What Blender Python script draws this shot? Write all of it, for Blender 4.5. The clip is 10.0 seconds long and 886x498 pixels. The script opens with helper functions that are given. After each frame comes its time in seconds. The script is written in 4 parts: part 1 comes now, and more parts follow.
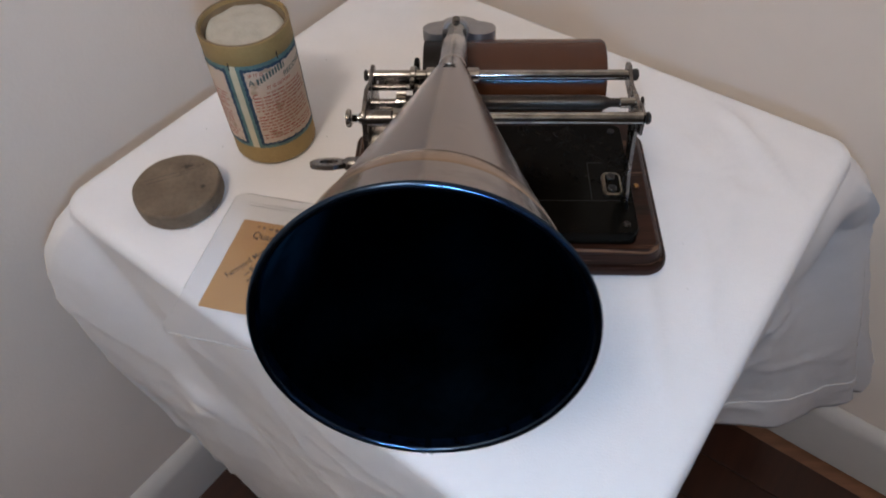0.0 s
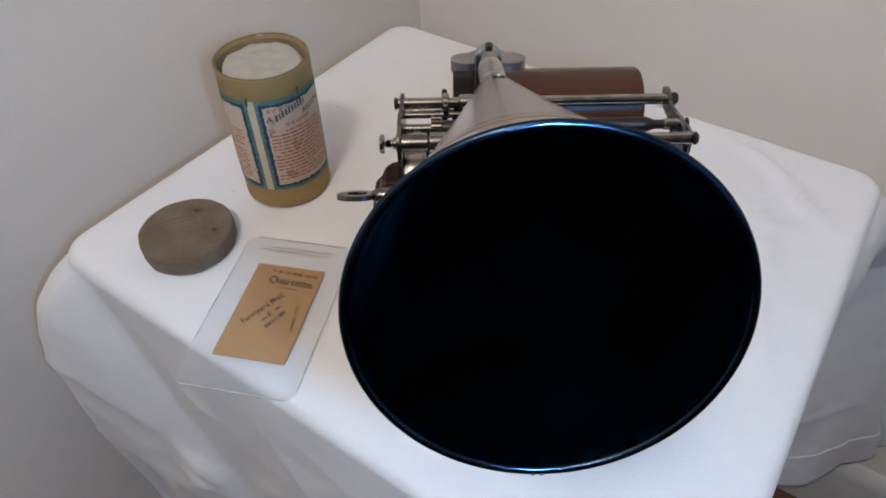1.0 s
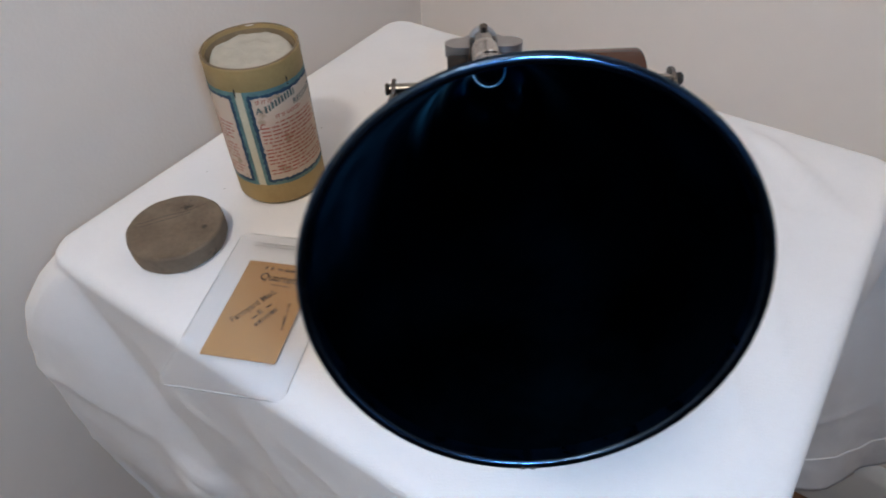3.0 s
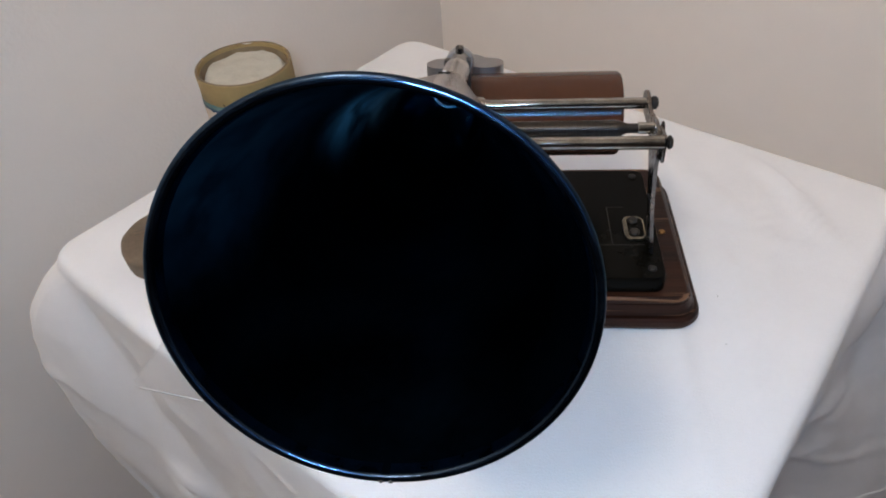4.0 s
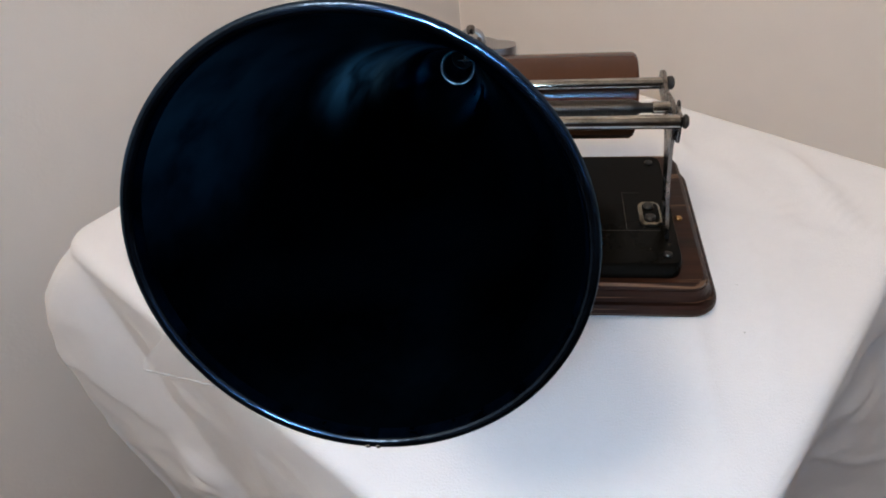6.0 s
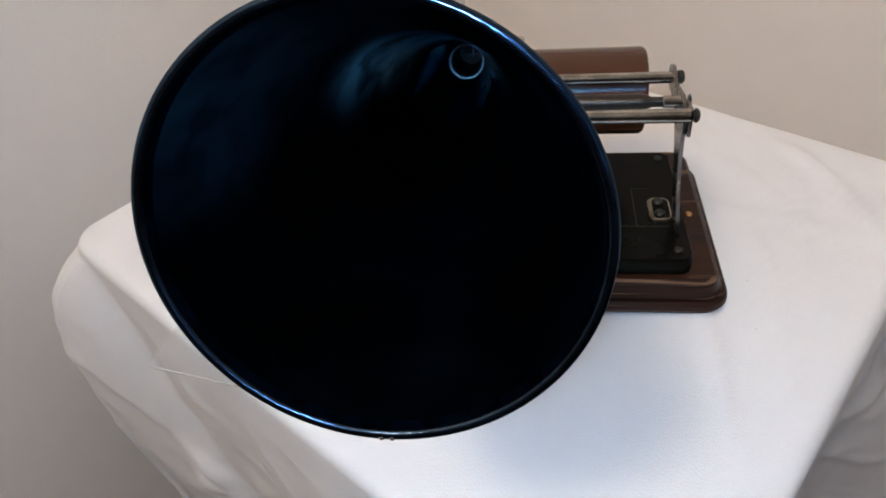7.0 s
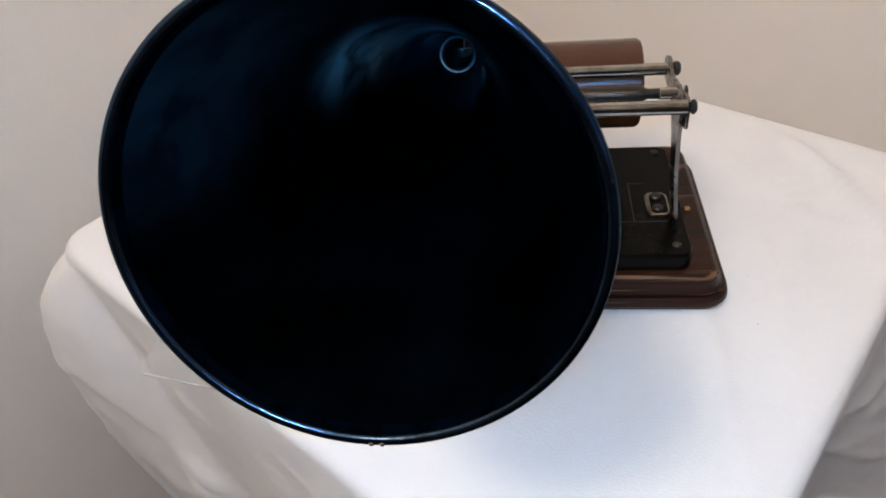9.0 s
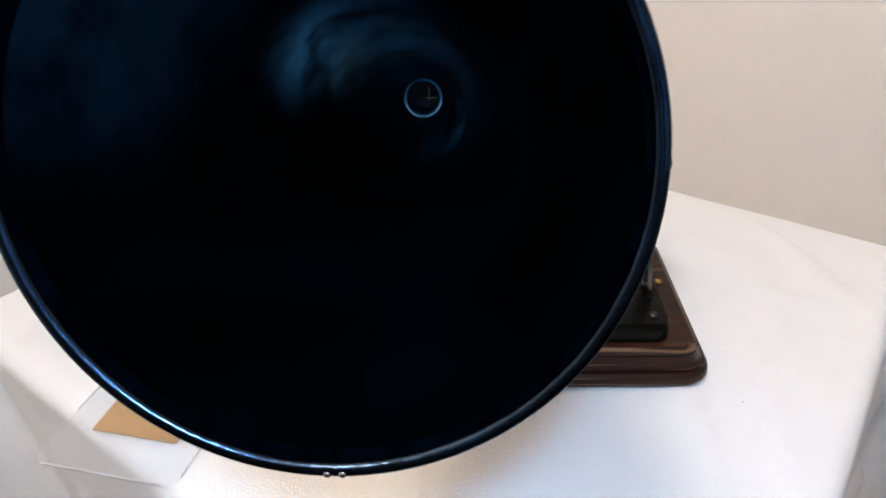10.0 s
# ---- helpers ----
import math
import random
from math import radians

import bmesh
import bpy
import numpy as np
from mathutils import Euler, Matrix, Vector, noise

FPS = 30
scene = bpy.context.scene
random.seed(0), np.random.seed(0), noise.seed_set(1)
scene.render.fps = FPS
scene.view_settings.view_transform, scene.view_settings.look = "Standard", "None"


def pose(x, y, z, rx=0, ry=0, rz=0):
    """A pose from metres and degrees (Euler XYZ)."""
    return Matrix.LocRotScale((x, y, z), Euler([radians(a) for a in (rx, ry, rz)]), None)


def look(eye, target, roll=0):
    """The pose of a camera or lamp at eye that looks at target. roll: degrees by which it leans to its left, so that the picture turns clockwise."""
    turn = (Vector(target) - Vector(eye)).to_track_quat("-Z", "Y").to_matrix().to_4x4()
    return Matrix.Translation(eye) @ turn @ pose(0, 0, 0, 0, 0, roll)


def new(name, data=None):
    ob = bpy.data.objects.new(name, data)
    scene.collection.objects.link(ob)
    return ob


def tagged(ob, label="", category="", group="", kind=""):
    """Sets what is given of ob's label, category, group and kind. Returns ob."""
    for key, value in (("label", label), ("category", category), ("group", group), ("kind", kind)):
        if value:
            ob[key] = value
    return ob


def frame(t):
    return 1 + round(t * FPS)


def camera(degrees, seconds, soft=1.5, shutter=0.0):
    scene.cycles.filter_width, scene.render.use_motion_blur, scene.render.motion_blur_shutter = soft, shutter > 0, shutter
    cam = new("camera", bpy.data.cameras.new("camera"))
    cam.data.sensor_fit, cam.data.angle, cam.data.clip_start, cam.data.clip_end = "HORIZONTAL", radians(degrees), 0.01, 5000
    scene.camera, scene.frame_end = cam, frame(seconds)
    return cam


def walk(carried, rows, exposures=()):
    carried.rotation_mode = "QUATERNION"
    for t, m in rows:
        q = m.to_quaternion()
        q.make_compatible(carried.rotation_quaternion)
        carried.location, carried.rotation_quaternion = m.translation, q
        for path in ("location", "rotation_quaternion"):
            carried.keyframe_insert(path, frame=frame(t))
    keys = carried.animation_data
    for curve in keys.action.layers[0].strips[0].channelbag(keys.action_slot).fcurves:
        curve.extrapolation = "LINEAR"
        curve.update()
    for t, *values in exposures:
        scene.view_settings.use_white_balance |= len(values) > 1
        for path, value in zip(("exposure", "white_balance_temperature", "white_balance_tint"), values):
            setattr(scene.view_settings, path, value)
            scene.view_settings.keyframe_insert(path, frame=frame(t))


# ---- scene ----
cam = camera(66.09, 10.0, 1.8, 0.45)
ROWS = [
    (0.0, -0.0166, -0.3687, 1.1211, 38.17, 1.61, 1.83),
    (0.5, -0.0373, -0.3666, 1.1009, 41.85, 2.19, -0.40),
    (1.0, -0.0553, -0.3720, 1.0815, 44.71, 1.00, -0.40),
    (1.5, -0.0588, -0.3757, 1.0821, 45.40, 2.49, -1.25),
    (2.0, -0.0781, -0.3632, 1.0675, 46.01, 1.34, -0.44),
    (2.5, -0.0771, -0.3623, 1.0613, 45.83, 0.98, -0.05),
    (3.0, -0.0469, -0.3654, 1.0601, 45.41, 2.18, -0.36),
    (4.5, 0.0056, -0.3673, 1.0592, 47.84, 3.59, 5.50),
    (5.0, 0.0066, -0.3665, 1.0458, 47.15, 3.82, 5.74),
    (5.5, 0.0073, -0.3685, 1.0464, 47.47, 4.26, 5.34),
    (7.0, 0.0039, -0.3697, 1.0418, 47.71, 4.78, 5.65),
    (7.5, 0.0079, -0.3684, 1.0425, 47.58, 5.36, 5.02),
    (8.0, 0.0091, -0.3647, 1.0420, 47.59, 5.41, 4.97),
    (8.5, 0.0086, -0.3651, 1.0391, 47.38, 5.40, 4.91),
    (9.0, 0.0043, -0.3644, 1.0345, 47.79, 5.26, 4.83),
    (9.5, -0.0028, -0.3617, 1.0169, 52.88, 2.38, 3.46),
    (10.0, -0.0074, -0.3565, 0.9899, 57.65, 1.94, 1.62),
]
walk(cam, [(t, pose(x, y, z, rx, ry, rz)) for t, x, y, z, rx, ry, rz in ROWS],
     [(0.0, 0.12, 4880, 8), (1.0, 0.22, 4680, 5), (3.0, 0.30, 4700, 5), (4.5, 0.38, 5000, 6), (8.0, 0.46, 5100, 6), (9.0, 0.56, 5120, 6), (9.5, 0.56, 5120, 6), (10.0, 0.80, 5020, 5)])

# ---------------------------------------------------------------- light
TOP = 0.72                       # height of the covered table top
FL = Vector((-0.1065, 0.3415))     # table corners in plan
LL = Vector((-0.352, -0.003))
NL = Vector((0.058, -0.286))
RL = Vector((0.2997, 0.0600))
AX = Vector((0.82, -0.572)).normalized()   # along the wall behind on the right
AY = Vector((0.572, 0.82)).normalized()    # along the wall on the left

world = bpy.data.worlds.new("world")
scene.world = world
world.use_nodes = True
wn = world.node_tree
sky = wn.nodes.new("ShaderNodeTexSky")
sky.sky_type, sky.sun_disc = "NISHITA", False
sky.sun_elevation, sky.sun_rotation = radians(40), radians(200)
wn.links.new(sky.outputs[0], wn.nodes["Background"].inputs[0])
wn.nodes["Background"].inputs[1].default_value = 0.08


def area(name, at, target, w, h, watts, colour, spread=180):
    d = bpy.data.lights.new(name, "AREA")
    d.shape, d.size, d.size_y, d.energy, d.color = "RECTANGLE", w, h, watts, colour
    d.spread = radians(spread)
    ob = new(name, d)
    ob.matrix_world = look(at, target)
    return ob


# daylight that enters by the window
area("window_daylight", (1.74, -2.08, 1.72), (-0.1, 0.0, 0.8), 1.0, 1.1, 0.25, (0.70, 0.85, 1.0))


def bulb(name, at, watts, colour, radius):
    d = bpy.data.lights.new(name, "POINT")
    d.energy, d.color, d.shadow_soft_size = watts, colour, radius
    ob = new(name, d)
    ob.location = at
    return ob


bulb("ceiling_bulb", (-0.38, -0.90, 2.2), 32, (1.0, 0.71, 0.44), 0.11)
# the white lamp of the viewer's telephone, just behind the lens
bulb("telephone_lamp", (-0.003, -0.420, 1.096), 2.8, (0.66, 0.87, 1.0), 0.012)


# ---------------------------------------------------------------- materials
def material(name, base, rough=0.5, metal=0.0, vary=0.12, scale=30.0, bump=0.0, bump_scale=200.0, coat=0.0, second=None,
             stretch=None, rough_vary=0.1, spec=0.5, fine=None, tint=None):
    m = bpy.data.materials.new(name)
    m.use_nodes = True
    nt = m.node_tree
    b = nt.nodes["Principled BSDF"]
    b.inputs["Metallic"].default_value = metal
    b.inputs["Coat Weight"].default_value = coat
    b.inputs["Coat Roughness"].default_value = 0.08
    b.inputs["Specular IOR Level"].default_value = spec
    if tint:
        b.inputs["Specular Tint"].default_value = (*tint, 1)
    tc = nt.nodes.new("ShaderNodeTexCoord")
    mp = nt.nodes.new("ShaderNodeMapping")
    mp.inputs["Scale"].default_value = stretch or (1, 1, 1)
    nt.links.new(tc.outputs["Object"], mp.inputs["Vector"])
    n1 = nt.nodes.new("ShaderNodeTexNoise")
    n1.inputs["Scale"].default_value, n1.inputs["Detail"].default_value = scale, 6.0
    nt.links.new(mp.outputs[0], n1.inputs["Vector"])
    n2 = nt.nodes.new("ShaderNodeTexNoise")
    n2.inputs["Scale"].default_value, n2.inputs["Detail"].default_value = fine or scale * 9, 4.0
    nt.links.new(mp.outputs[0], n2.inputs["Vector"])
    add = nt.nodes.new("ShaderNodeMath")
    add.operation = "MULTIPLY_ADD"
    nt.links.new(n2.outputs["Fac"], add.inputs[0])
    add.inputs[1].default_value = 0.4
    nt.links.new(n1.outputs["Fac"], add.inputs[2])
    ramp = nt.nodes.new("ShaderNodeValToRGB")
    ramp.color_ramp.elements[0].position, ramp.color_ramp.elements[1].position = 0.45, 0.95
    dark = second or tuple(c * (1 - vary) for c in base)
    light = base if second else tuple(min(1, c * (1 + vary * 0.6)) for c in base)
    ramp.color_ramp.elements[0].color, ramp.color_ramp.elements[1].color = (*dark, 1), (*light, 1)
    nt.links.new(add.outputs[0], ramp.inputs[0])
    nt.links.new(ramp.outputs[0], b.inputs["Base Color"])
    mr = nt.nodes.new("ShaderNodeMapRange")
    mr.inputs["To Min"].default_value = max(0.02, rough - rough_vary * rough)
    mr.inputs["To Max"].default_value = min(1.0, rough + rough_vary * rough)
    nt.links.new(n1.outputs["Fac"], mr.inputs[0])
    nt.links.new(mr.outputs[0], b.inputs["Roughness"])
    if bump:
        nb = nt.nodes.new("ShaderNodeTexNoise")
        nb.inputs["Scale"].default_value, nb.inputs["Detail"].default_value = bump_scale, 3.0
        nt.links.new(mp.outputs[0], nb.inputs["Vector"])
        bp = nt.nodes.new("ShaderNodeBump")
        bp.inputs["Strength"].default_value, bp.inputs["Distance"].default_value = bump, 0.001
        nt.links.new(nb.outputs["Fac"], bp.inputs["Height"])
        nt.links.new(bp.outputs[0], b.inputs["Normal"])
    return m


WALL = material("wall_paint", (0.87, 0.795, 0.722), 0.75, vary=0.04, scale=3, bump=0.25, bump_scale=250)
# unseen ceiling, darker than white so that less light bounces down
CEIL = material("ceiling_paint", (0.55, 0.52, 0.48), 0.8, vary=0.03, scale=3)
# for the unseen walls: dark, to hold back fill light on the cloth sides
DARKWALL = material("bounce_cutting_paint", (0.20, 0.17, 0.15), 0.8, vary=0.06, scale=3)
TRIMW = material("trim_paint", (0.62, 0.61, 0.60), 0.4, vary=0.04, scale=8)
FLOORW = material("floor_wood", (0.036, 0.012, 0.005), 0.4, vary=0.45, scale=6, stretch=(12, 1, 1), coat=0.1)
CLOTH = material("white_cotton", (0.78, 0.785, 0.81), 0.9, vary=0.03, scale=25, bump=0.35, bump_scale=900, spec=0.2)
TABLEW = material("table_wood", (0.2, 0.1, 0.05), 0.5, vary=0.3, scale=8, stretch=(1, 10, 1))
MAHOG = material("mahogany", (0.034, 0.0120, 0.0060), 0.42, vary=0.5, scale=20, stretch=(0.07, 3.2, 3.2), coat=0.0, bump=0.3, bump_scale=140, spec=0.18, second=(0.0065, 0.0027, 0.0019))
IRON = material("black_enamel_iron", (0.0040, 0.0036, 0.0028), 0.26, vary=0.4, scale=40, bump=0.08, bump_scale=300, spec=0.06)
NICKEL = material("worn_nickel", (0.37, 0.365, 0.35), 0.11, 1.0, vary=0.45, scale=70, rough_vary=0.6, bump=0.04, bump_scale=500)
STEEL = material("dark_steel", (0.20, 0.19, 0.185), 0.26, 1.0, vary=0.4, scale=80, rough_vary=0.4)
THREAD = material("fine_thread_steel", (0.055, 0.050, 0.046), 0.3, 0.9, vary=0.4, scale=80, stretch=(30, 1, 1), bump=0.3, bump_scale=90)
BLACKED = material("blackened_steel", (0.03, 0.028, 0.026), 0.4, 0.6, vary=0.4, scale=80)
ALU = material("grey_aluminium", (0.37, 0.37, 0.38), 0.40, 1.0, vary=0.2, scale=90, rough_vary=0.4, bump=0.05, bump_scale=800)
BRASS = material("aged_brass", (0.36, 0.22, 0.09), 0.38, 1.0, vary=0.35, scale=120, rough_vary=0.4)
PALE = material("dull_nickel", (0.24, 0.225, 0.185), 0.34, 1.0, vary=0.5, scale=200, rough_vary=0.4)
WAX = material("brown_wax", (0.070, 0.028, 0.0130), 0.24, vary=0.10, scale=12, stretch=(3, 1, 1), coat=0.0, spec=0.35)
MANDREL = material("black_mandrel", (0.0075, 0.0058, 0.005), 0.4, vary=0.3, scale=40, spec=0.2)
wb = WAX.node_tree.nodes["Principled BSDF"]
wt = WAX.node_tree.nodes.new("ShaderNodeTangent")
wt.direction_type, wt.axis = "RADIAL", "X"
WAX.node_tree.links.new(wt.outputs[0], wb.inputs["Tangent"])
wb.inputs["Anisotropic"].default_value, wb.inputs["Anisotropic Rotation"].default_value = 0.95, 0.25
wb.inputs["Specular Tint"].default_value = (0.45, 0.72, 1.0, 1)
HORNOUT = material("nickelled_horn", (0.34, 0.295, 0.27), 0.17, 1.0, vary=0.16, scale=20, rough_vary=0.4, bump=0.05, bump_scale=60)
HORNIN = material("blued_black_metal", (0.0095, 0.0195, 0.035), 0.30, 1.0, vary=0.7, scale=28, rough_vary=0.4, bump=0.12, bump_scale=24, tint=(0.5, 0.75, 1.0))
RIMBLUE = material("blue_black_rim", (0.033, 0.052, 0.090), 0.20, 1.0, vary=0.5, scale=90, rough_vary=0.4, tint=(0.6, 0.8, 1.0), bump=0.2, bump_scale=300)
CARD = material("yellowed_card", (0.37, 0.265, 0.105), 0.7, vary=0.25, scale=40, bump=0.2, bump_scale=300, second=(0.29, 0.20, 0.072))
CARDIN = material("inner_card", (0.20, 0.145, 0.08), 0.8, vary=0.3, scale=60)
COTTON = material("cotton_wool", (0.43, 0.41, 0.35), 0.95, vary=0.12, scale=90, bump=0.5, bump_scale=260, spec=0.1)
LABEL = material("label_paper", (0.60, 0.46, 0.36), 0.7, vary=0.1, scale=70, second=(0.54, 0.45, 0.34))
IVORY = material("ivory_paper", (0.58, 0.52, 0.36), 0.7, vary=0.12, scale=60)
TEAL = material("teal_print", (0.12, 0.20, 0.19), 0.65, vary=0.4, scale=120)
NAVY = material("navy_print", (0.018, 0.05, 0.10), 0.6, vary=0.4, scale=200)
TITLEINK = material("grey_green_print", (0.085, 0.115, 0.108), 0.6, vary=0.4, scale=200)
REDINK = material("red_ink", (0.36, 0.10, 0.07), 0.7, vary=0.3, scale=300)
LIDTOP = material("dusty_lid_card", (0.185, 0.142, 0.098), 0.85, vary=0.35, scale=45, bump=0.9, bump_scale=150, second=(0.105, 0.078, 0.052), fine=260)
SLIP = material("kraft_slip", (0.42, 0.25, 0.095), 0.75, vary=0.1, scale=50, second=(0.37, 0.22, 0.085))
INK = material("black_ink", (0.045, 0.025, 0.014), 0.7, vary=0.5, scale=600)
FADED = material("faded_ink", (0.20, 0.115, 0.045), 0.75, vary=0.3, scale=400)

SATIN = material("bright_tin", (0.80, 0.82, 0.84), 0.45, 0.3, vary=0.2, scale=300)


def wear(m, colour, scale, threshold, stretch):
    """Rubbed patches of another colour on a material."""
    nt = m.node_tree
    b = nt.nodes["Principled BSDF"]
    link = b.inputs["Base Color"].links[0]
    source = link.from_socket
    tc = nt.nodes.new("ShaderNodeTexCoord")
    mp = nt.nodes.new("ShaderNodeMapping")
    mp.inputs["Scale"].default_value = stretch
    nt.links.new(tc.outputs["Object"], mp.inputs["Vector"])
    n = nt.nodes.new("ShaderNodeTexNoise")
    n.inputs["Scale"].default_value, n.inputs["Detail"].default_value = scale, 8.0
    nt.links.new(mp.outputs[0], n.inputs["Vector"])
    rp = nt.nodes.new("ShaderNodeValToRGB")
    rp.color_ramp.elements[0].position, rp.color_ramp.elements[1].position = threshold, threshold + 0.06
    nt.links.new(n.outputs["Fac"], rp.inputs[0])
    mix = nt.nodes.new("ShaderNodeMix")
    mix.data_type = "RGBA"
    nt.links.new(rp.outputs[0], mix.inputs["Factor"])
    nt.links.new(source, mix.inputs[6])
    mix.inputs[7].default_value = (*colour, 1)
    nt.links.new(mix.outputs[2], b.inputs["Base Color"])


wear(MAHOG, (0.15, 0.085, 0.048), 26, 0.70, (0.5, 1.6, 2.6))
wear(MAHOG, (0.135, 0.077, 0.044), 120, 0.58, (0.05, 1.0, 3.2))
wear(LIDTOP, (0.045, 0.034, 0.025), 75, 0.63, (1, 1, 1))
wear(CARD, (0.20, 0.125, 0.045), 60, 0.63, (1, 1, 1))
wear(LABEL, (0.40, 0.30, 0.2), 70, 0.62, (1, 1, 1))


def wear_sheen_patch(m, at, reach, colour):
    """Blends a dull cloudy colour round one spot: rubbed lacquer, and painted-in sheen."""
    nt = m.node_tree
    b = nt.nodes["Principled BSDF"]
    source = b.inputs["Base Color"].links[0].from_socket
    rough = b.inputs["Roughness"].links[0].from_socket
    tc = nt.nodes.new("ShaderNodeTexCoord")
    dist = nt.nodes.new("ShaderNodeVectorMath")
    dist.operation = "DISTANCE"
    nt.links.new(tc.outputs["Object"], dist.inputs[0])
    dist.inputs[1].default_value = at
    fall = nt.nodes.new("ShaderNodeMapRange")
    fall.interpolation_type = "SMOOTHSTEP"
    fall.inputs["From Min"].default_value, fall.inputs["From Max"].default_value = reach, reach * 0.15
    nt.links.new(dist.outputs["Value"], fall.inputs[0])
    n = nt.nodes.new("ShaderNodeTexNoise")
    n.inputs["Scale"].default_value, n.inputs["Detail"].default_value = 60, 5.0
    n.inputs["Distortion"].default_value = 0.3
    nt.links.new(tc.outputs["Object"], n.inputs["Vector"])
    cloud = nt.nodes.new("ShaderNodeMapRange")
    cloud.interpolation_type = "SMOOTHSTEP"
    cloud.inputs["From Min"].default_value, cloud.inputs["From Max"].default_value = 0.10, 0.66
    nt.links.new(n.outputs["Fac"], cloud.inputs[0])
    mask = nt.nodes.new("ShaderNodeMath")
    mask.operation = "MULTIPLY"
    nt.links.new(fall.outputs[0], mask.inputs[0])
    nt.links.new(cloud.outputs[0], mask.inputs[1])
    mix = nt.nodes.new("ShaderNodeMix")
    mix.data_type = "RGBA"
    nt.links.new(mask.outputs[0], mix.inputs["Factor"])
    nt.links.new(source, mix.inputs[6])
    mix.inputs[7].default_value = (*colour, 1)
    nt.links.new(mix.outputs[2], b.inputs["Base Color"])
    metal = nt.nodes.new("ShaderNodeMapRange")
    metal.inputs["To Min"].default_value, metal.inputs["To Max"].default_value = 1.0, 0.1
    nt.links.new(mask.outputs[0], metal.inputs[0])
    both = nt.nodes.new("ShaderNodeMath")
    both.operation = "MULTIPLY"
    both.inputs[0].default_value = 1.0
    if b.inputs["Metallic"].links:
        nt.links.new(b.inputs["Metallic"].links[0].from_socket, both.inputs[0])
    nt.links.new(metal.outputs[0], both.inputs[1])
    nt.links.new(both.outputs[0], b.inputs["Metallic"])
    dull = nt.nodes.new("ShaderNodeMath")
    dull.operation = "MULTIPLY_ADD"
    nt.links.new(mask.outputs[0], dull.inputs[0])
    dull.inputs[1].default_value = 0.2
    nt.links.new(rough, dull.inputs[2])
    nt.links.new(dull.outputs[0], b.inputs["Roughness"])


# broad blue sheen below the rim, put into the colour
wear_sheen_patch(HORNIN, (-0.064, -0.232, 0.984), 0.060, (0.005, 0.0115, 0.020))
# rubbed cloudy lacquer near the throat, painted paler for its gleam
wear_sheen_patch(HORNIN, (-0.041, -0.157, 0.947), 0.042, (0.25, 0.50, 0.70))
wear_sheen_patch(HORNIN, (-0.029, -0.126, 0.932), 0.040, (0.60, 0.86, 0.96))
wear(HORNOUT, (0.22, 0.19, 0.17), 35, 0.68, (1, 1, 1))

EDGE = material("sealed_plastic_edge", (0.54, 0.55, 0.57), 0.35, vary=0.4, scale=60)
STRIPE = material("worn_pinstripe", (0.016, 0.014, 0.011), 0.5, vary=0.5, scale=120)
LIPBLUE = material("blued_lip", (0.016, 0.036, 0.085), 0.30, 1.0, vary=0.6, scale=120, rough_vary=0.4, tint=(0.6, 0.8, 1.0), bump=0.15, bump_scale=250)
# colour of the warm reflection painted round the horn's mouth
WARMREFL = material("painted_warm_reflection", (0.42, 0.30, 0.19), 0.22, 1.0, vary=0.2, scale=30, rough_vary=0.4)
BARREL = material("brushed_nickel", (0.62, 0.60, 0.58), 0.25, 1.0, vary=0.12, scale=60, rough_vary=0.3)
WHEEL = material("blued_steel_teeth", (0.060, 0.070, 0.088), 0.3, 1.0, vary=0.4, scale=120)
PLASTIC = bpy.data.materials.new("clear_plastic")
PLASTIC.use_nodes = True
pn = PLASTIC.node_tree
pb = pn.nodes["Principled BSDF"]
pb.inputs["Base Color"].default_value = (0.9, 0.9, 0.9, 1)
pb.inputs["Roughness"].default_value = 0.25
tr = pn.nodes.new("ShaderNodeBsdfTransparent")
tr.inputs[0].default_value = (0.982, 0.983, 0.986, 1)
mx = pn.nodes.new("ShaderNodeMixShader")
fr = pn.nodes.new("ShaderNodeFresnel")
fr.inputs[0].default_value = 1.13
pg = pn.nodes.new("ShaderNodeBsdfGlossy")
pg.inputs["Roughness"].default_value = 0.2
pd = pn.nodes.new("ShaderNodeBsdfDiffuse")
pd.inputs[0].default_value = (0.72, 0.72, 0.74, 1)
haze = pn.nodes.new("ShaderNodeMixShader")
haze.inputs[0].default_value = 0.03
pn.links.new(tr.outputs[0], haze.inputs[1])
pn.links.new(pd.outputs[0], haze.inputs[2])
pn.links.new(fr.outputs[0], mx.inputs[0])
pn.links.new(haze.outputs[0], mx.inputs[1])
pn.links.new(pg.outputs[0], mx.inputs[2])
pn.links.new(mx.outputs[0], pn.nodes["Material Output"].inputs[0])


# ---------------------------------------------------------------- mesh helpers
def part(name, bm, mat, parent=None, label="", smooth=35):
    me = bpy.data.meshes.new(name)
    bmesh.ops.recalc_face_normals(bm, faces=bm.faces)
    bm.to_mesh(me)
    bm.free()
    me.materials.append(mat)
    if smooth:
        me.shade_smooth()
        me.set_sharp_from_angle(angle=radians(smooth))
    ob = new(name, me)
    if parent is not None:
        ob.parent = parent
        ob.matrix_parent_inverse = parent.matrix_world.inverted()
    if label:
        tagged(ob, label)
    return ob


def thing(name, at, label, category, group="", kind=""):
    ob = new(name)
    ob.empty_display_size = 0.02
    ob.matrix_world = Matrix.Translation(at)
    return tagged(ob, label, category, group, kind)


def frame_of(p0, p1):
    d = Vector(p1) - Vector(p0)
    return Matrix.Translation(p0) @ d.to_track_quat("Z", "Y").to_matrix().to_4x4(), d.length


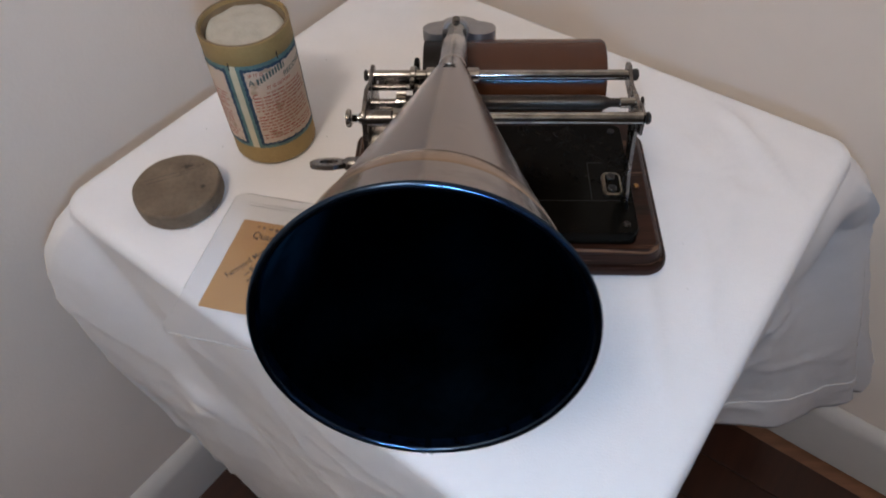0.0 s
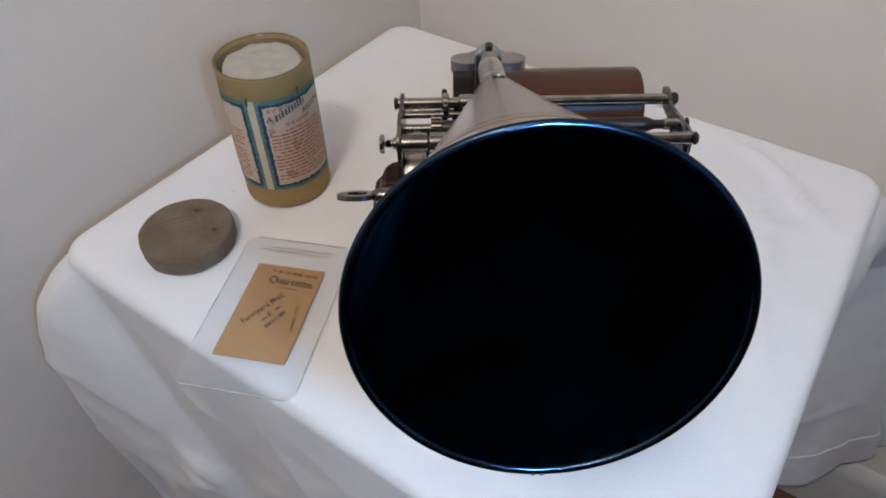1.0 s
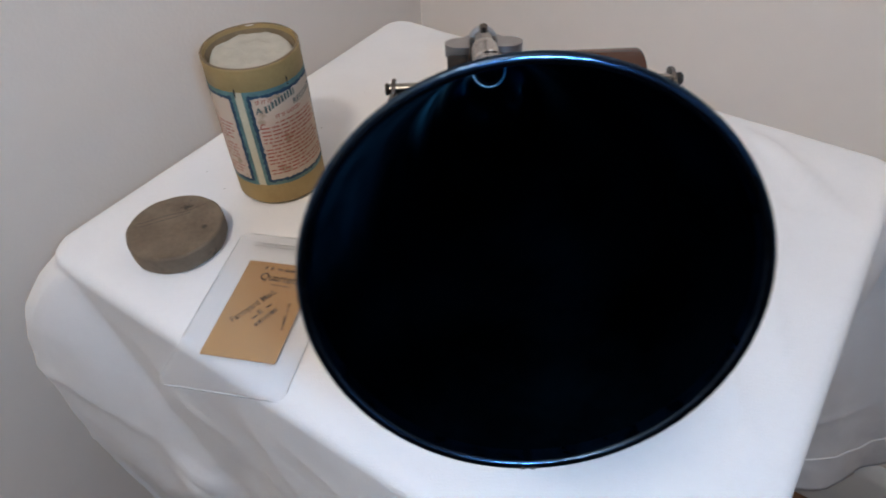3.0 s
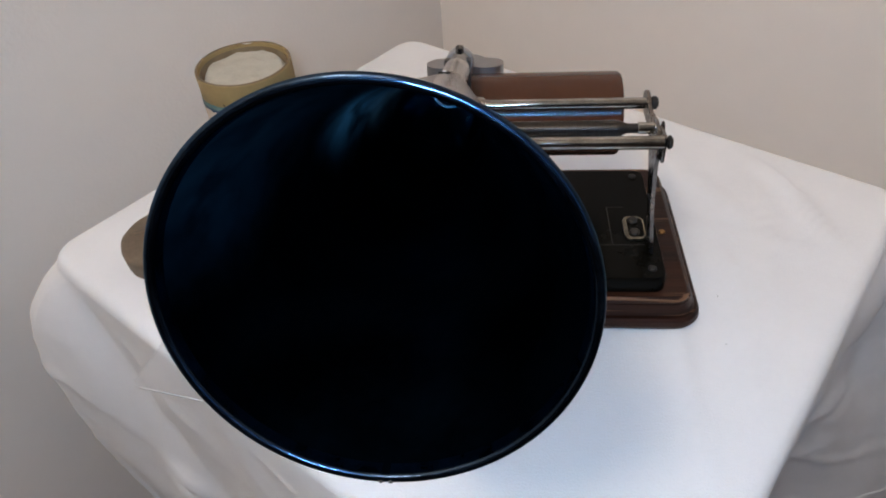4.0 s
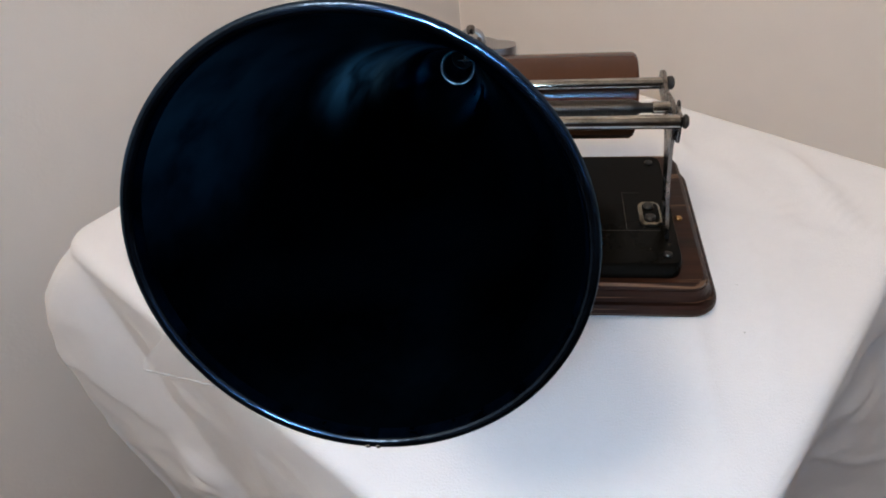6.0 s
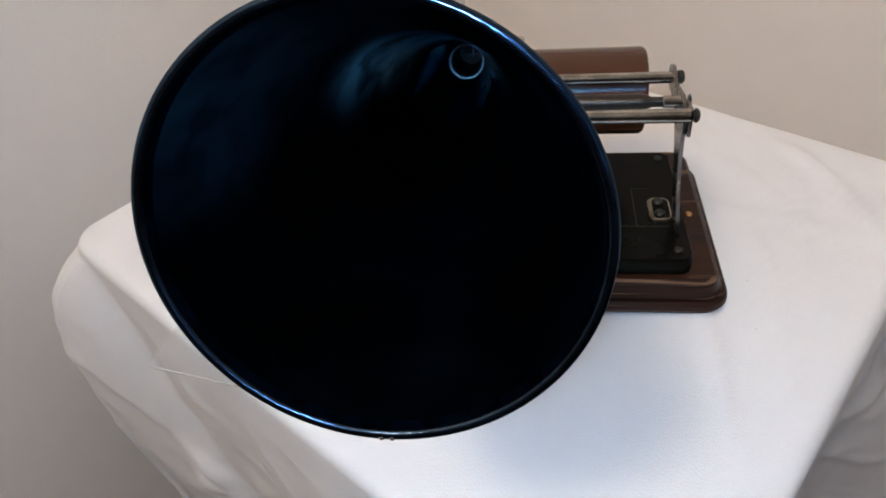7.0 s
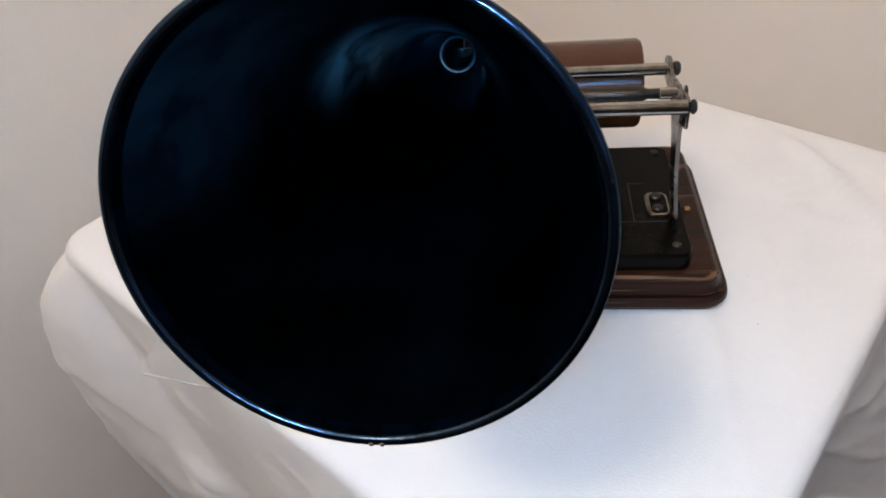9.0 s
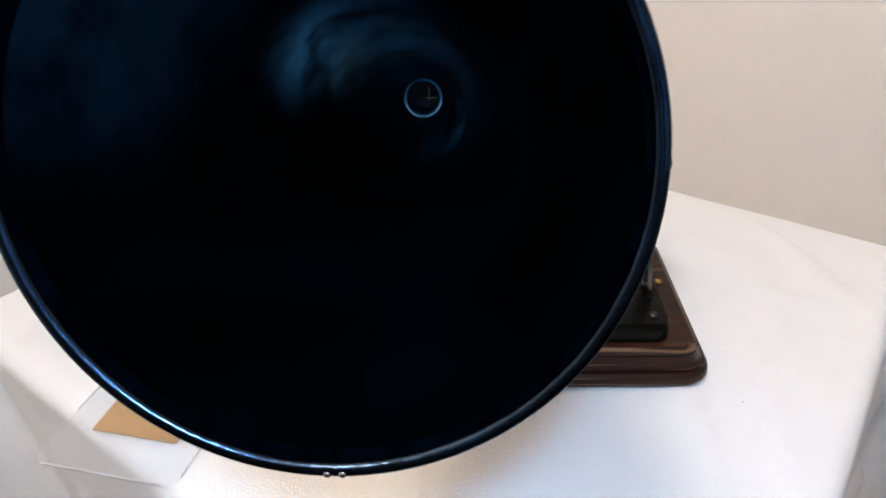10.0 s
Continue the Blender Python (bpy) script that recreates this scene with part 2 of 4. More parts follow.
def lathe(bm, profile, m=Matrix(), seg=32, close=False, warp=None):
    """Turns (radius, height) pairs round the z axis of m."""
    rings = []
    for r, h in profile:
        if r < 1e-6:
            rings.append([bm.verts.new(m @ Vector((0, 0, h)))])
            continue
        ring = []
        for i in range(seg):
            a = 2 * math.pi * i / seg
            k = warp(a, h) if warp else 1.0
            ring.append(bm.verts.new(m @ Vector((r * k * math.cos(a), r * k * math.sin(a), h))))
        rings.append(ring)
    pairs = list(zip(rings, rings[1:])) + ([(rings[-1], rings[0])] if close else [])
    for a, b in pairs:
        for i in range(seg):
            j = (i + 1) % seg
            quad = [a[i % len(a)], a[j % len(a)], b[j % len(b)], b[i % len(b)]]
            uniq = list(dict.fromkeys(quad))
            if len(uniq) > 2:
                bm.faces.new(uniq)
    return bm


def rod(p0, p1, r, bev=0.0006, seg=24, bm=None):
    bm = bm or bmesh.new()
    m, ln = frame_of(p0, p1)
    b = min(bev, r * 0.4, ln * 0.4)
    return lathe(bm, [(0, 0), (r - b, 0), (r, b), (r, ln - b), (r - b, ln), (0, ln)], m, seg)


def turned(p0, p1, profile, seg=32):
    """profile: (radius, share of the length)."""
    m, ln = frame_of(p0, p1)
    return lathe(bmesh.new(), [(r, h * ln) for r, h in profile], m, seg)


def box(size, m=Matrix(), bev=0.001, seg=2, bm=None):
    bm = bm or bmesh.new()
    g = bmesh.ops.create_cube(bm, size=1.0, matrix=m @ Matrix.Diagonal((*size, 1)))
    if bev:
        es = list({e for v in g["verts"] for e in v.link_edges})
        bmesh.ops.bevel(bm, geom=es, offset=bev, segments=seg, affect="EDGES", profile=0.6)
    return bm


def slab(outline, h, m=Matrix(), bev=0.0, bm=None):
    """A plate with that outline (x, y) and thickness h, from z 0 up, in m."""
    bm = bm or bmesh.new()
    lo = [bm.verts.new(m @ Vector((x, y, 0))) for x, y in outline]
    hi = [bm.verts.new(m @ Vector((x, y, h))) for x, y in outline]
    n = len(outline)
    bm.faces.new(lo[::-1])
    top = bm.faces.new(hi)
    for i in range(n):
        bm.faces.new([lo[i], lo[(i + 1) % n], hi[(i + 1) % n], hi[i]])
    if bev:
        bmesh.ops.bevel(bm, geom=list(top.edges), offset=bev, segments=2, affect="EDGES", profile=0.5)
    return bm


def rounded_rect(x0, y0, x1, y1, r, n=6):
    pts = []
    for cx, cy, a0 in ((x1 - r, y0 + r, -90), (x1 - r, y1 - r, 0), (x0 + r, y1 - r, 90), (x0 + r, y0 + r, 180)):
        for i in range(n + 1):
            a = radians(a0 + 90 * i / n)
            pts.append((cx + r * math.cos(a), cy + r * math.sin(a)))
    return pts


def stack(levels, n=6):
    """Rounded rectangles (x0, y0, x1, y1, r, z) joined from the lowest to the top."""
    bm = bmesh.new()
    rings = [[bm.verts.new((x, y, z)) for x, y in rounded_rect(x0, y0, x1, y1, r, n)] for x0, y0, x1, y1, r, z in levels]
    bm.faces.new(rings[0][::-1])
    bm.faces.new(rings[-1])
    for a, b in zip(rings, rings[1:]):
        k = len(a)
        for i in range(k):
            bm.faces.new([a[i], a[(i + 1) % k], b[(i + 1) % k], b[i]])
    return bm


def screw(at, r, parent, mat, axis=(0, 0, 1), name="screw"):
    m, _ = frame_of(at, Vector(at) + Vector(axis))
    bm = bmesh.new()
    lathe(bm, [(0, 0), (r, 0), (r, r * 0.35), (r * 0.75, r * 0.6), (r * 0.16, r * 0.66), (0, r * 0.66)], m, 16)
    box((r * 1.5, r * 0.22, r * 0.06), m @ Matrix.Translation((0, 0, r * 0.66)), 0, bm=bm)
    return part(name, bm, mat, parent)


# ---------------------------------------------------------------- room
ROOM = Matrix(((AX.x, AY.x, 0, 0), (AX.y, AY.y, 0, 0), (0, 0, 1, 0), (0, 0, 0, 1)))
U0, U1, V0, V1, HIGH, THICK = -0.387, 2.7, -3.0, 0.40, 2.4, 0.1


def wall_block(name, u0, u1, v0, v1, z0, z1, mat, label, category, bev=0.0):
    bm = box((u1 - u0, v1 - v0, z1 - z0), ROOM @ Matrix.Translation(((u0 + u1) / 2, (v0 + v1) / 2, (z0 + z1) / 2)), bev)
    return tagged(part(name, bm, mat, smooth=0), label, category, kind="structure")


wall_block("wall_west", U0 - THICK, U0, V0 - THICK, V1 + THICK, 0, HIGH, WALL, "plain matt off-white painted wall beside the table", "wall")
wall_block("wall_north", U0, U1, V1, V1 + THICK, 0, HIGH, WALL, "plain matt off-white painted wall behind the table", "wall")
wall_block("wall_south", U0, U1, V0 - THICK, V0, 0, HIGH, DARKWALL, "unseen wall across the room, kept dark brown to cut bounced light", "wall")
WV0, WV1, WZ0, WZ1 = -1.25, -0.2, 1.1, 2.25
east = thing("wall_east", ROOM @ Vector((U1, -1, 0)), "unseen wall with a window opening, kept dark brown to cut bounced light", "wall", kind="structure")
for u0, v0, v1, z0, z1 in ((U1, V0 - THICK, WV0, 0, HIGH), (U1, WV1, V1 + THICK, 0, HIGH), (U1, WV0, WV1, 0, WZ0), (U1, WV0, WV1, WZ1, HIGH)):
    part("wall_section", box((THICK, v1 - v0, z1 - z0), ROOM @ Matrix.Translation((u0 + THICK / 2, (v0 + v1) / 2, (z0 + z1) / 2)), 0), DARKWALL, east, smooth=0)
wall_block("ceiling", U0 - THICK, U1 + THICK, V0 - THICK, V1 + THICK, HIGH, HIGH + 0.1, CEIL, "unseen ceiling, toned down to weaken bounced light", "ceiling")
window = thing("window_1", ROOM @ Vector((U1 + 0.04, -0.72, WZ0)), "white painted sash window with small panes", "window", kind="structure")
for v in (WV0 + 0.025, WV1 - 0.025):
    part("window_frame", box((0.06, 0.05, WZ1 - WZ0), ROOM @ Matrix.Translation((U1 + 0.05, v, (WZ0 + WZ1) / 2)), 0.003), TRIMW, window)
for z in (WZ0 + 0.025, WZ1 - 0.025):
    part("window_frame", box((0.055, WV1 - WV0 - 0.1, 0.05), ROOM @ Matrix.Translation((U1 + 0.05, (WV0 + WV1) / 2, z)), 0.003), TRIMW, window)
for k in (1, 2):
    part("glazing_bar", box((0.03, 0.022, WZ1 - WZ0 - 0.1), ROOM @ Matrix.Translation((U1 + 0.05, WV0 + (WV1 - WV0) * k / 3, (WZ0 + WZ1) / 2)), 0.002), TRIMW, window)
part("glazing_bar", box((0.028, WV1 - WV0 - 0.1, 0.03), ROOM @ Matrix.Translation((U1 + 0.05, (WV0 + WV1) / 2, (WZ0 + WZ1) / 2)), 0.002), TRIMW, window)


def baseboard(name, u0, u1, v0, v1, along):
    bm = bmesh.new()
    t = 0.016
    prof = ((0, 0), (t, 0), (t, 0.105), (t * 0.8, 0.118), (t * 0.35, 0.127), (0, 0.132))
    ends = []
    for s in (0, 1):
        ring = []
        for d, z in prof:
            p = (u0 + d, v0 + (v1 - v0) * s, z) if along == "v" else (u0 + (u1 - u0) * s, v1 - d, z)
            ring.append(bm.verts.new(ROOM @ Vector(p)))
        ends.append(ring)
    n = len(prof)
    for i in range(n):
        bm.faces.new([ends[0][i], ends[0][(i + 1) % n], ends[1][(i + 1) % n], ends[1][i]])
    bm.faces.new(ends[0])
    bm.faces.new(ends[1][::-1])
    return tagged(part(name, bm, TRIMW, smooth=30), "white painted wooden baseboard along the wall", "baseboard", kind="structure")


baseboard("baseboard_west", U0, U0, V0, V1, "v")
baseboard("baseboard_north", U0 + 0.018, U1, V1, V1, "u")

lamp = thing("ceiling_lamp", (-0.38, -0.90, HIGH), "round ceiling lamp with a small frosted globe", "ceiling lamp")
part("lamp_base", lathe(bmesh.new(), [(0, 0), (0.07, 0), (0.07, -0.02), (0.03, -0.04), (0.02, -0.06), (0, -0.06)], Matrix.Translation((-0.38, -0.90, HIGH))), TRIMW, lamp)


# ---------------------------------------------------------------- table and its cloth
table = thing("side_table", (-0.02, 0.02, 0), "small wooden side table hidden under a white cloth", "table")
CEN = (FL + NL) / 2
HU, HV = (RL - FL).length / 2, (LL - FL).length / 2
TM = Matrix.Translation((CEN.x, CEN.y, 0)) @ ROOM
part("tabletop", box((2 * HU - 0.02, 2 * HV - 0.02, 0.022), TM @ Matrix.Translation((0, 0, TOP - 0.0145)), 0.003), TABLEW, table)
for su in (-1, 1):
    for sv in (-1, 1):
        part("leg", box((0.035, 0.035, TOP - 0.0255), TM @ Matrix.Translation((su * (HU - 0.05), sv * (HV - 0.05), (TOP - 0.0255) / 2)), 0.004), TABLEW, table)


def cloth():
    """White cloth over the table: flat top, rounded edge, hanging sides with corner folds."""
    per, rc, m_seg = [], 0.014, 30
    hu, hv = HU - 0.004, HV - 0.004
    corners = ((hu - rc, -hv + rc, -90), (hu - rc, hv - rc, 0), (-hu + rc, hv - rc, 90), (-hu + rc, -hv + rc, 180))
    for q in range(4):
        cx, cy, a0 = corners[q]
        for i in range(m_seg):
            a = radians(a0 + 90 * i / (m_seg - 1))
            per.append((cx + rc * math.cos(a), cy + rc * math.sin(a), math.cos(a), math.sin(a), q))
        nx, ny, na = corners[(q + 1) % 4]
        a = radians(a0 + 90)
        ax_, ay_ = cx + rc * math.cos(a), cy + rc * math.sin(a)
        bx_, by_ = nx + rc * math.cos(a), ny + rc * math.sin(a)
        for i in range(1, 90):
            s = i / 90
            per.append((ax_ + (bx_ - ax_) * s, ay_ + (by_ - ay_) * s, math.cos(a), math.sin(a), q))
    bm = bmesh.new()
    n = len(per)
    rings = []
    ridges = (((0.02, 0.17), (0.22, 0.10), 0.0013, 0.010), ((0.10, 0.16), (0.25, 0.02), 0.0010, 0.012), ((0.05, 0.05), (0.24, 0.13), 0.0008, 0.009),
              ((-0.02, -0.12), (0.20, -0.19), 0.0008, 0.012), ((-0.24, -0.16), (-0.10, -0.19), 0.0012, 0.010),
              ((0.12, 0.20), (0.245, 0.12), 0.0046, 0.006), ((0.15, 0.09), (0.25, -0.06), 0.0044, 0.0055), ((0.13, 0.02), (0.24, -0.10), 0.0036, 0.007), ((0.0, 0.20), (0.12, 0.13), 0.0034, 0.006), ((0.16, 0.15), (0.23, -0.01), 0.0030, 0.0045))

    def lift(px, py):
        w = noise.noise(Vector((px * 9, py * 9, 1.3))) * 0.0009 + noise.noise(Vector((px * 34, py * 24, 4.1))) * 0.0004
        for (x0, y0), (x1, y1), high, wide in ridges:
            d = Vector((x1 - x0, y1 - y0))
            k = ((px - x0) * d.x + (py - y0) * d.y) / d.length_squared
            off = ((px - x0) * d.y - (py - y0) * d.x) / d.length + 0.006 * math.sin(k * 5)
            w += high * math.exp(-(off / wide) ** 2) * math.exp(-((k - 0.5) / 0.4) ** 4)
        return w

    for k in [i / 40 for i in range(3, 40)] + [0.985, 1.0]:
        rings.append([bm.verts.new(TM @ Vector((x * k, y * k, TOP + lift(x * k, y * k) * min(1, (1.02 - k) * 8)))) for x, y, nx, ny, q in per])
    edge = 0.011
    hem = []
    for x, y, nx, ny, q in per:
        near = [math.exp(-(((x - sx * hu) ** 2 + (y - sy * hv) ** 2) / 0.11 ** 2)) for sx, sy in ((1, -1), (1, 1), (-1, 1), (-1, -1))]
        deep = 0.55 if (ny < -0.5 or nx < -0.5) else 0.37
        hem.append((near, deep + 0.15 * near[1] + 0.10 * near[3] + 0.008 * math.sin(x * 60) + 0.008 * math.sin(y * 55)))
    for step in range(1, 96):
        ring = []
        for (x, y, nx, ny, q), (near, most) in zip(per, hem):
            if step <= 5:
                a = step / 5 * math.pi / 2
                off, fall = edge * math.sin(a), 0.0
                z = -edge * (1 - math.cos(a))
            else:
                fall = most * ((step - 5) / 90) ** 1.3
                off, z = edge, -edge - fall
            lim = min(1.0, fall / 0.10)
            late = max(0.0, min(1.0, (fall - 0.012) / 0.08))
            px, py = x + nx * off, y + ny * off
            # a flat fold runs down and forward from the near left corner
            if ny < -0.5:
                c = max(0.0, x + hu - rc)
                cv = 0.012 + 0.47 * max(0.0, fall)
                near = near[:3] + [max(0.0, 1 - c / cv) ** 0.85]
            # the corners stand out and trail
            for (sx, sy), w, soft, open_ in zip(((1, -1), (1, 1), (-1, 1), (-1, -1)), near, (0.006, 0.046, 0.03, 0.080), (0.03, 0.42, 0.05, -0.12)):
                g = soft * (1 - math.exp(-fall / 0.055)) + open_ * fall
                px += sx * 0.72 * g * w
                py += sy * 0.72 * g * w
            along = x * abs(ny) + y * abs(nx)
            wave = 0.0085 * math.sin(along * 31 + q * 2.1 + fall * 4) + 0.005 * math.sin(along * 67 + q + fall * 9) + 0.02 * fall
            wave += sum(near[k] * 0.010 * math.sin(along * 105 + k) for k in range(4)) * min(1, fall / 0.25)
            if nx > 0.3:
                wave -= 0.036 * nx * (1 - math.exp(-(fall / 0.07) ** 2))
            calm = 0.22 if ny < -0.5 else 1.0
            wave *= calm
            nz = noise.noise(Vector((px * 13, py * 13, z * 8)))
            nf = noise.noise(Vector((px * 38, py * 38, z * 24 + 3)))
            nb = abs(noise.noise(Vector((px * 20 + z * 12, py * 20 - z * 9, z * 16 + 8))))
            fold = (1 - abs(noise.noise(Vector((px * 11 + z * 6, py * 11 + z * 5, z * 7 + 2.5))))) ** 9
            pleat = (1 - abs(noise.noise(Vector((px * 26 - z * 14, py * 26 + z * 10, z * 15 + 6.5))))) ** 8
            wave = wave * late + (nz * 0.007 * calm + nf * 0.0016 + nb * 0.004 * calm + (fold * 0.004 + pleat * 0.0022) * (0.75 if ny < -0.5 else 1.0)) * lim
            if ny < -0.5:
                # small puckers beside the fold
                for pc, pf, turn in ((0.098, 0.196, 0.75), (0.108, 0.213, 0.85), (0.100, 0.232, 0.65), (0.120, 0.238, 0.95)):
                    du, dv = x + hu - pc, fall - pf
                    ln, wd = du * math.cos(turn) + dv * math.sin(turn), -du * math.sin(turn) + dv * math.cos(turn)
                    wave += 0.0065 * math.exp(-(ln / 0.020) ** 2 - (wd / 0.0050) ** 2)
            ring.append(bm.verts.new(TM @ Vector((px + nx * wave, py + ny * wave, TOP + z))))
        rings.append(ring)
    stitch = []
    for k, (near, most) in enumerate(hem):
        if near[1] > 0.12:
            a, b = rings[-12][k].co, rings[-13][k].co
            stitch.append((a.copy(), b.lerp(a, 0.70), Vector((per[k][2], per[k][3], 0))))
    mid = bm.verts.new(TM @ Vector((0, 0, TOP)))
    for i in range(n):
        bm.faces.new([mid, rings[0][i], rings[0][(i + 1) % n]])
    for a, b in zip(rings, rings[1:]):
        for i in range(n):
            bm.faces.new([a[i], a[(i + 1) % n], b[(i + 1) % n], b[i]])
    ob = part("tablecloth", bm, CLOTH, smooth=80)
    sol = ob.modifiers.new("thickness", "SOLIDIFY")
    sol.thickness, sol.offset = 0.0012, -1
    sb = bmesh.new()
    prev = None
    for a, b, nrm in stitch:
        out = ROOM.to_3x3() @ nrm * 0.0016
        row = [sb.verts.new(a + out * 0.2), sb.verts.new(a.lerp(b, 0.5) + out), sb.verts.new(b + out * 0.2)]
        if prev and (row[0].co - prev[0].co).length < 0.03:
            for q in range(2):
                sb.faces.new([prev[q], prev[q + 1], row[q + 1], row[q]])
        prev = row
    part("hem_stitch", sb, CLOTH, ob, smooth=80)
    return tagged(ob, "creased white cotton cloth draped over a small table", "tablecloth")


cloth()
lint = bmesh.new()
rl = random.Random(8)
for k in range(26):
    u, v = rl.uniform(-0.9, 0.9) * HU, rl.uniform(-0.9, 0.9) * HV
    box((rl.uniform(0.0004, 0.0011), 0.0004, 0.0002), TM @ Matrix.Translation((u, v, TOP + 0.0016)) @ pose(0, 0, 0, 0, 0, rl.uniform(0, 180)), 0, bm=lint)
tagged(part("lint", lint, BLACKED, smooth=0), "tiny dark specks of lint on the white cloth", "lint", kind="stuff")
# ---------------------------------------------------------------- talking machine
mach = thing("cylinder_phonograph", (0.005, 0, TOP), "antique key-wound cylinder phonograph on a mahogany base", "phonograph")
Z0 = TOP + 0.0012
part("wooden_base", stack([
    (-0.1090, -0.0760, 0.1190, 0.0625, 0.014, Z0), (-0.1125, -0.0795, 0.1225, 0.0657, 0.016, Z0 + 0.0025), (-0.1133, -0.0803, 0.1233, 0.0665, 0.016, Z0 + 0.005),
    (-0.1128, -0.0798, 0.1228, 0.0660, 0.016, Z0 + 0.0085), (-0.1112, -0.0782, 0.1212, 0.0645, 0.015, Z0 + 0.0105),
    (-0.1072, -0.0742, 0.1172, 0.0605, 0.013, Z0 + 0.0107), (-0.1072, -0.0742, 0.1172, 0.0605, 0.013, Z0 + 0.0114), (-0.1098, -0.0768, 0.1198, 0.0630, 0.014, Z0 + 0.0117), (-0.1082, -0.0762, 0.1182, 0.0620, 0.014, Z0 + 0.0135), (-0.1068, -0.0756, 0.1165, 0.0610, 0.013, Z0 + 0.0180),
    (-0.1060, -0.0752, 0.1160, 0.0605, 0.012, Z0 + 0.0200), (-0.1034, -0.0730, 0.1134, 0.0580, 0.010, Z0 + 0.0202), (-0.1034, -0.0730, 0.1134, 0.0580, 0.010, Z0 + 0.0209), (-0.1046, -0.0758, 0.1146, 0.0600, 0.011, Z0 + 0.0212), (-0.1046, -0.0758, 0.1146, 0.0600, 0.011, Z0 + 0.0232),
    (-0.1030, -0.0742, 0.1130, 0.0585, 0.010, Z0 + 0.0250), (-0.1022, -0.0734, 0.1122, 0.0577, 0.009, Z0 + 0.0255)]), MAHOG, mach,
    "dark mahogany base with moulded edge", smooth=25)
BZ = Z0 + 0.0255
part("bed_plate", stack([
    (-0.090, -0.0695, 0.0990, 0.0415, 0.007, BZ), (-0.090, -0.0695, 0.0990, 0.0415, 0.007, BZ + 0.0098),
    (-0.0890, -0.0685, 0.0980, 0.0405, 0.006, BZ + 0.0115)]), IRON, mach, "black enamelled iron bed plate")
PZ = BZ + 0.0115
for x, y in ((0.0905, -0.0610), (0.0905, 0.0330), (-0.0820, -0.0610), (-0.0820, 0.0330)):
    screw((x, y, PZ), 0.0026, mach, BLACKED)
screw((0.1056, -0.0137, BZ), 0.0022, mach, BRASS)

for sx, sy, wx, wy in ((0.0690, -0.0200, 0.0005, 0.0380), (0.0790, -0.0390, 0.0200, 0.0005), (0.0745, -0.0010, 0.0110, 0.0005), (-0.0100, -0.0390, 0.1560, 0.0005)):
    part("pinstripe", box((wx, wy, 0.0002), Matrix.Translation((sx, sy, PZ + 0.0001)), 0), STRIPE, mach, smooth=0)

# rods between the two side frames
ROD1, ROD2, ROD3 = (-0.0052, 0.8418), (-0.0346, 0.8433), (-0.0489, 0.8432)
XL, XR = -0.0825, 0.0845


def upright(x, outline, thick, mat, name):
    """A flat frame plate in the y-z plane."""
    m = Matrix.Translation((x - thick / 2, 0, 0)) @ Matrix(((0, 0, 1, 0), (1, 0, 0, 0), (0, 1, 0, 0), (0, 0, 0, 1)))
    return part(name, slab(outline, thick, m, 0.0004), mat, mach)


def smooth_outline(pts, n=3):
    for _ in range(n):
        out = []
        for (ax_, ay_), (bx_, by_) in zip(pts, pts[1:] + pts[:1]):
            out += [(0.75 * ax_ + 0.25 * bx_, 0.75 * ay_ + 0.25 * by_), (0.25 * ax_ + 0.75 * bx_, 0.25 * ay_ + 0.75 * by_)]
        pts = out
    return pts


post = upright(XR, smooth_outline([(-0.0320, PZ), (-0.0380, PZ), (-0.0475, PZ), (-0.0475, PZ + 0.0010), (-0.0455, 0.775), (-0.0430, 0.795), (-0.0470, 0.822), (-0.0500, 0.835), (-0.0440, 0.8440),
                            (-0.0360, 0.8480), (-0.0260, 0.8450), (-0.0120, 0.8420), (-0.0040, 0.8480), (0.0060, 0.8450), (0.0050, 0.8350),
                            (-0.0050, 0.8330), (-0.0200, 0.8340), (-0.0290, 0.824), (-0.0300, 0.800), (-0.0310, 0.775), (-0.0320, PZ + 0.001)], 2), 0.0022, STEEL, "side_bracket")
for v in post.data.vertices:
    v.co.x += max(0.0, 0.828 - v.co.z) * 0.105
part("bracket_foot", slab(rounded_rect(0.0775, -0.0350, 0.0910, -0.0125, 0.0040), 0.0018, Matrix.Translation((0, 0, PZ)), 0.0006), PALE, mach)
part("foot_inset", slab(rounded_rect(0.0800, -0.0330, 0.0900, -0.0145, 0.0028), 0.0004, Matrix.Translation((0, 0, PZ + 0.0017)), 0.0001), IRON, mach, "black recess in the bracket foot")
for y in (-0.0176, -0.0292):
    screw((0.0838, y, PZ + 0.0020), 0.0033, mach, BLACKED)
upright(XL, smooth_outline([(-0.062, PZ), (-0.066, 0.790), (-0.064, 0.815), (-0.0570, 0.838), (-0.0540, 0.850), (-0.0400, 0.852), (-0.0300, 0.8520),
                            (-0.0150, 0.8440), (-0.0040, 0.8460), (0.0050, 0.8440), (0.0050, 0.8360), (0.0020, 0.825), (0.0100, 0.800), (0.0200, PZ)], 2), 0.0024, STEEL, "side_frame")
part("guide_rod", rod((XL - 0.003, *ROD1), (XR + 0.0010, *ROD1), 0.0034), NICKEL, mach)
for x0, x1, (y, z) in ((XL - 0.0052, XL - 0.003, ROD1), (XR + 0.0012, XR + 0.0055, ROD1), (XR + 0.0033, XR + 0.0062, ROD3), (XR + 0.0030, XR + 0.0040, ROD2)):
    part("rod_nut", rod((x0, y, z), (x1, y, z), 0.0039, 0.001, 12), BLACKED, mach)
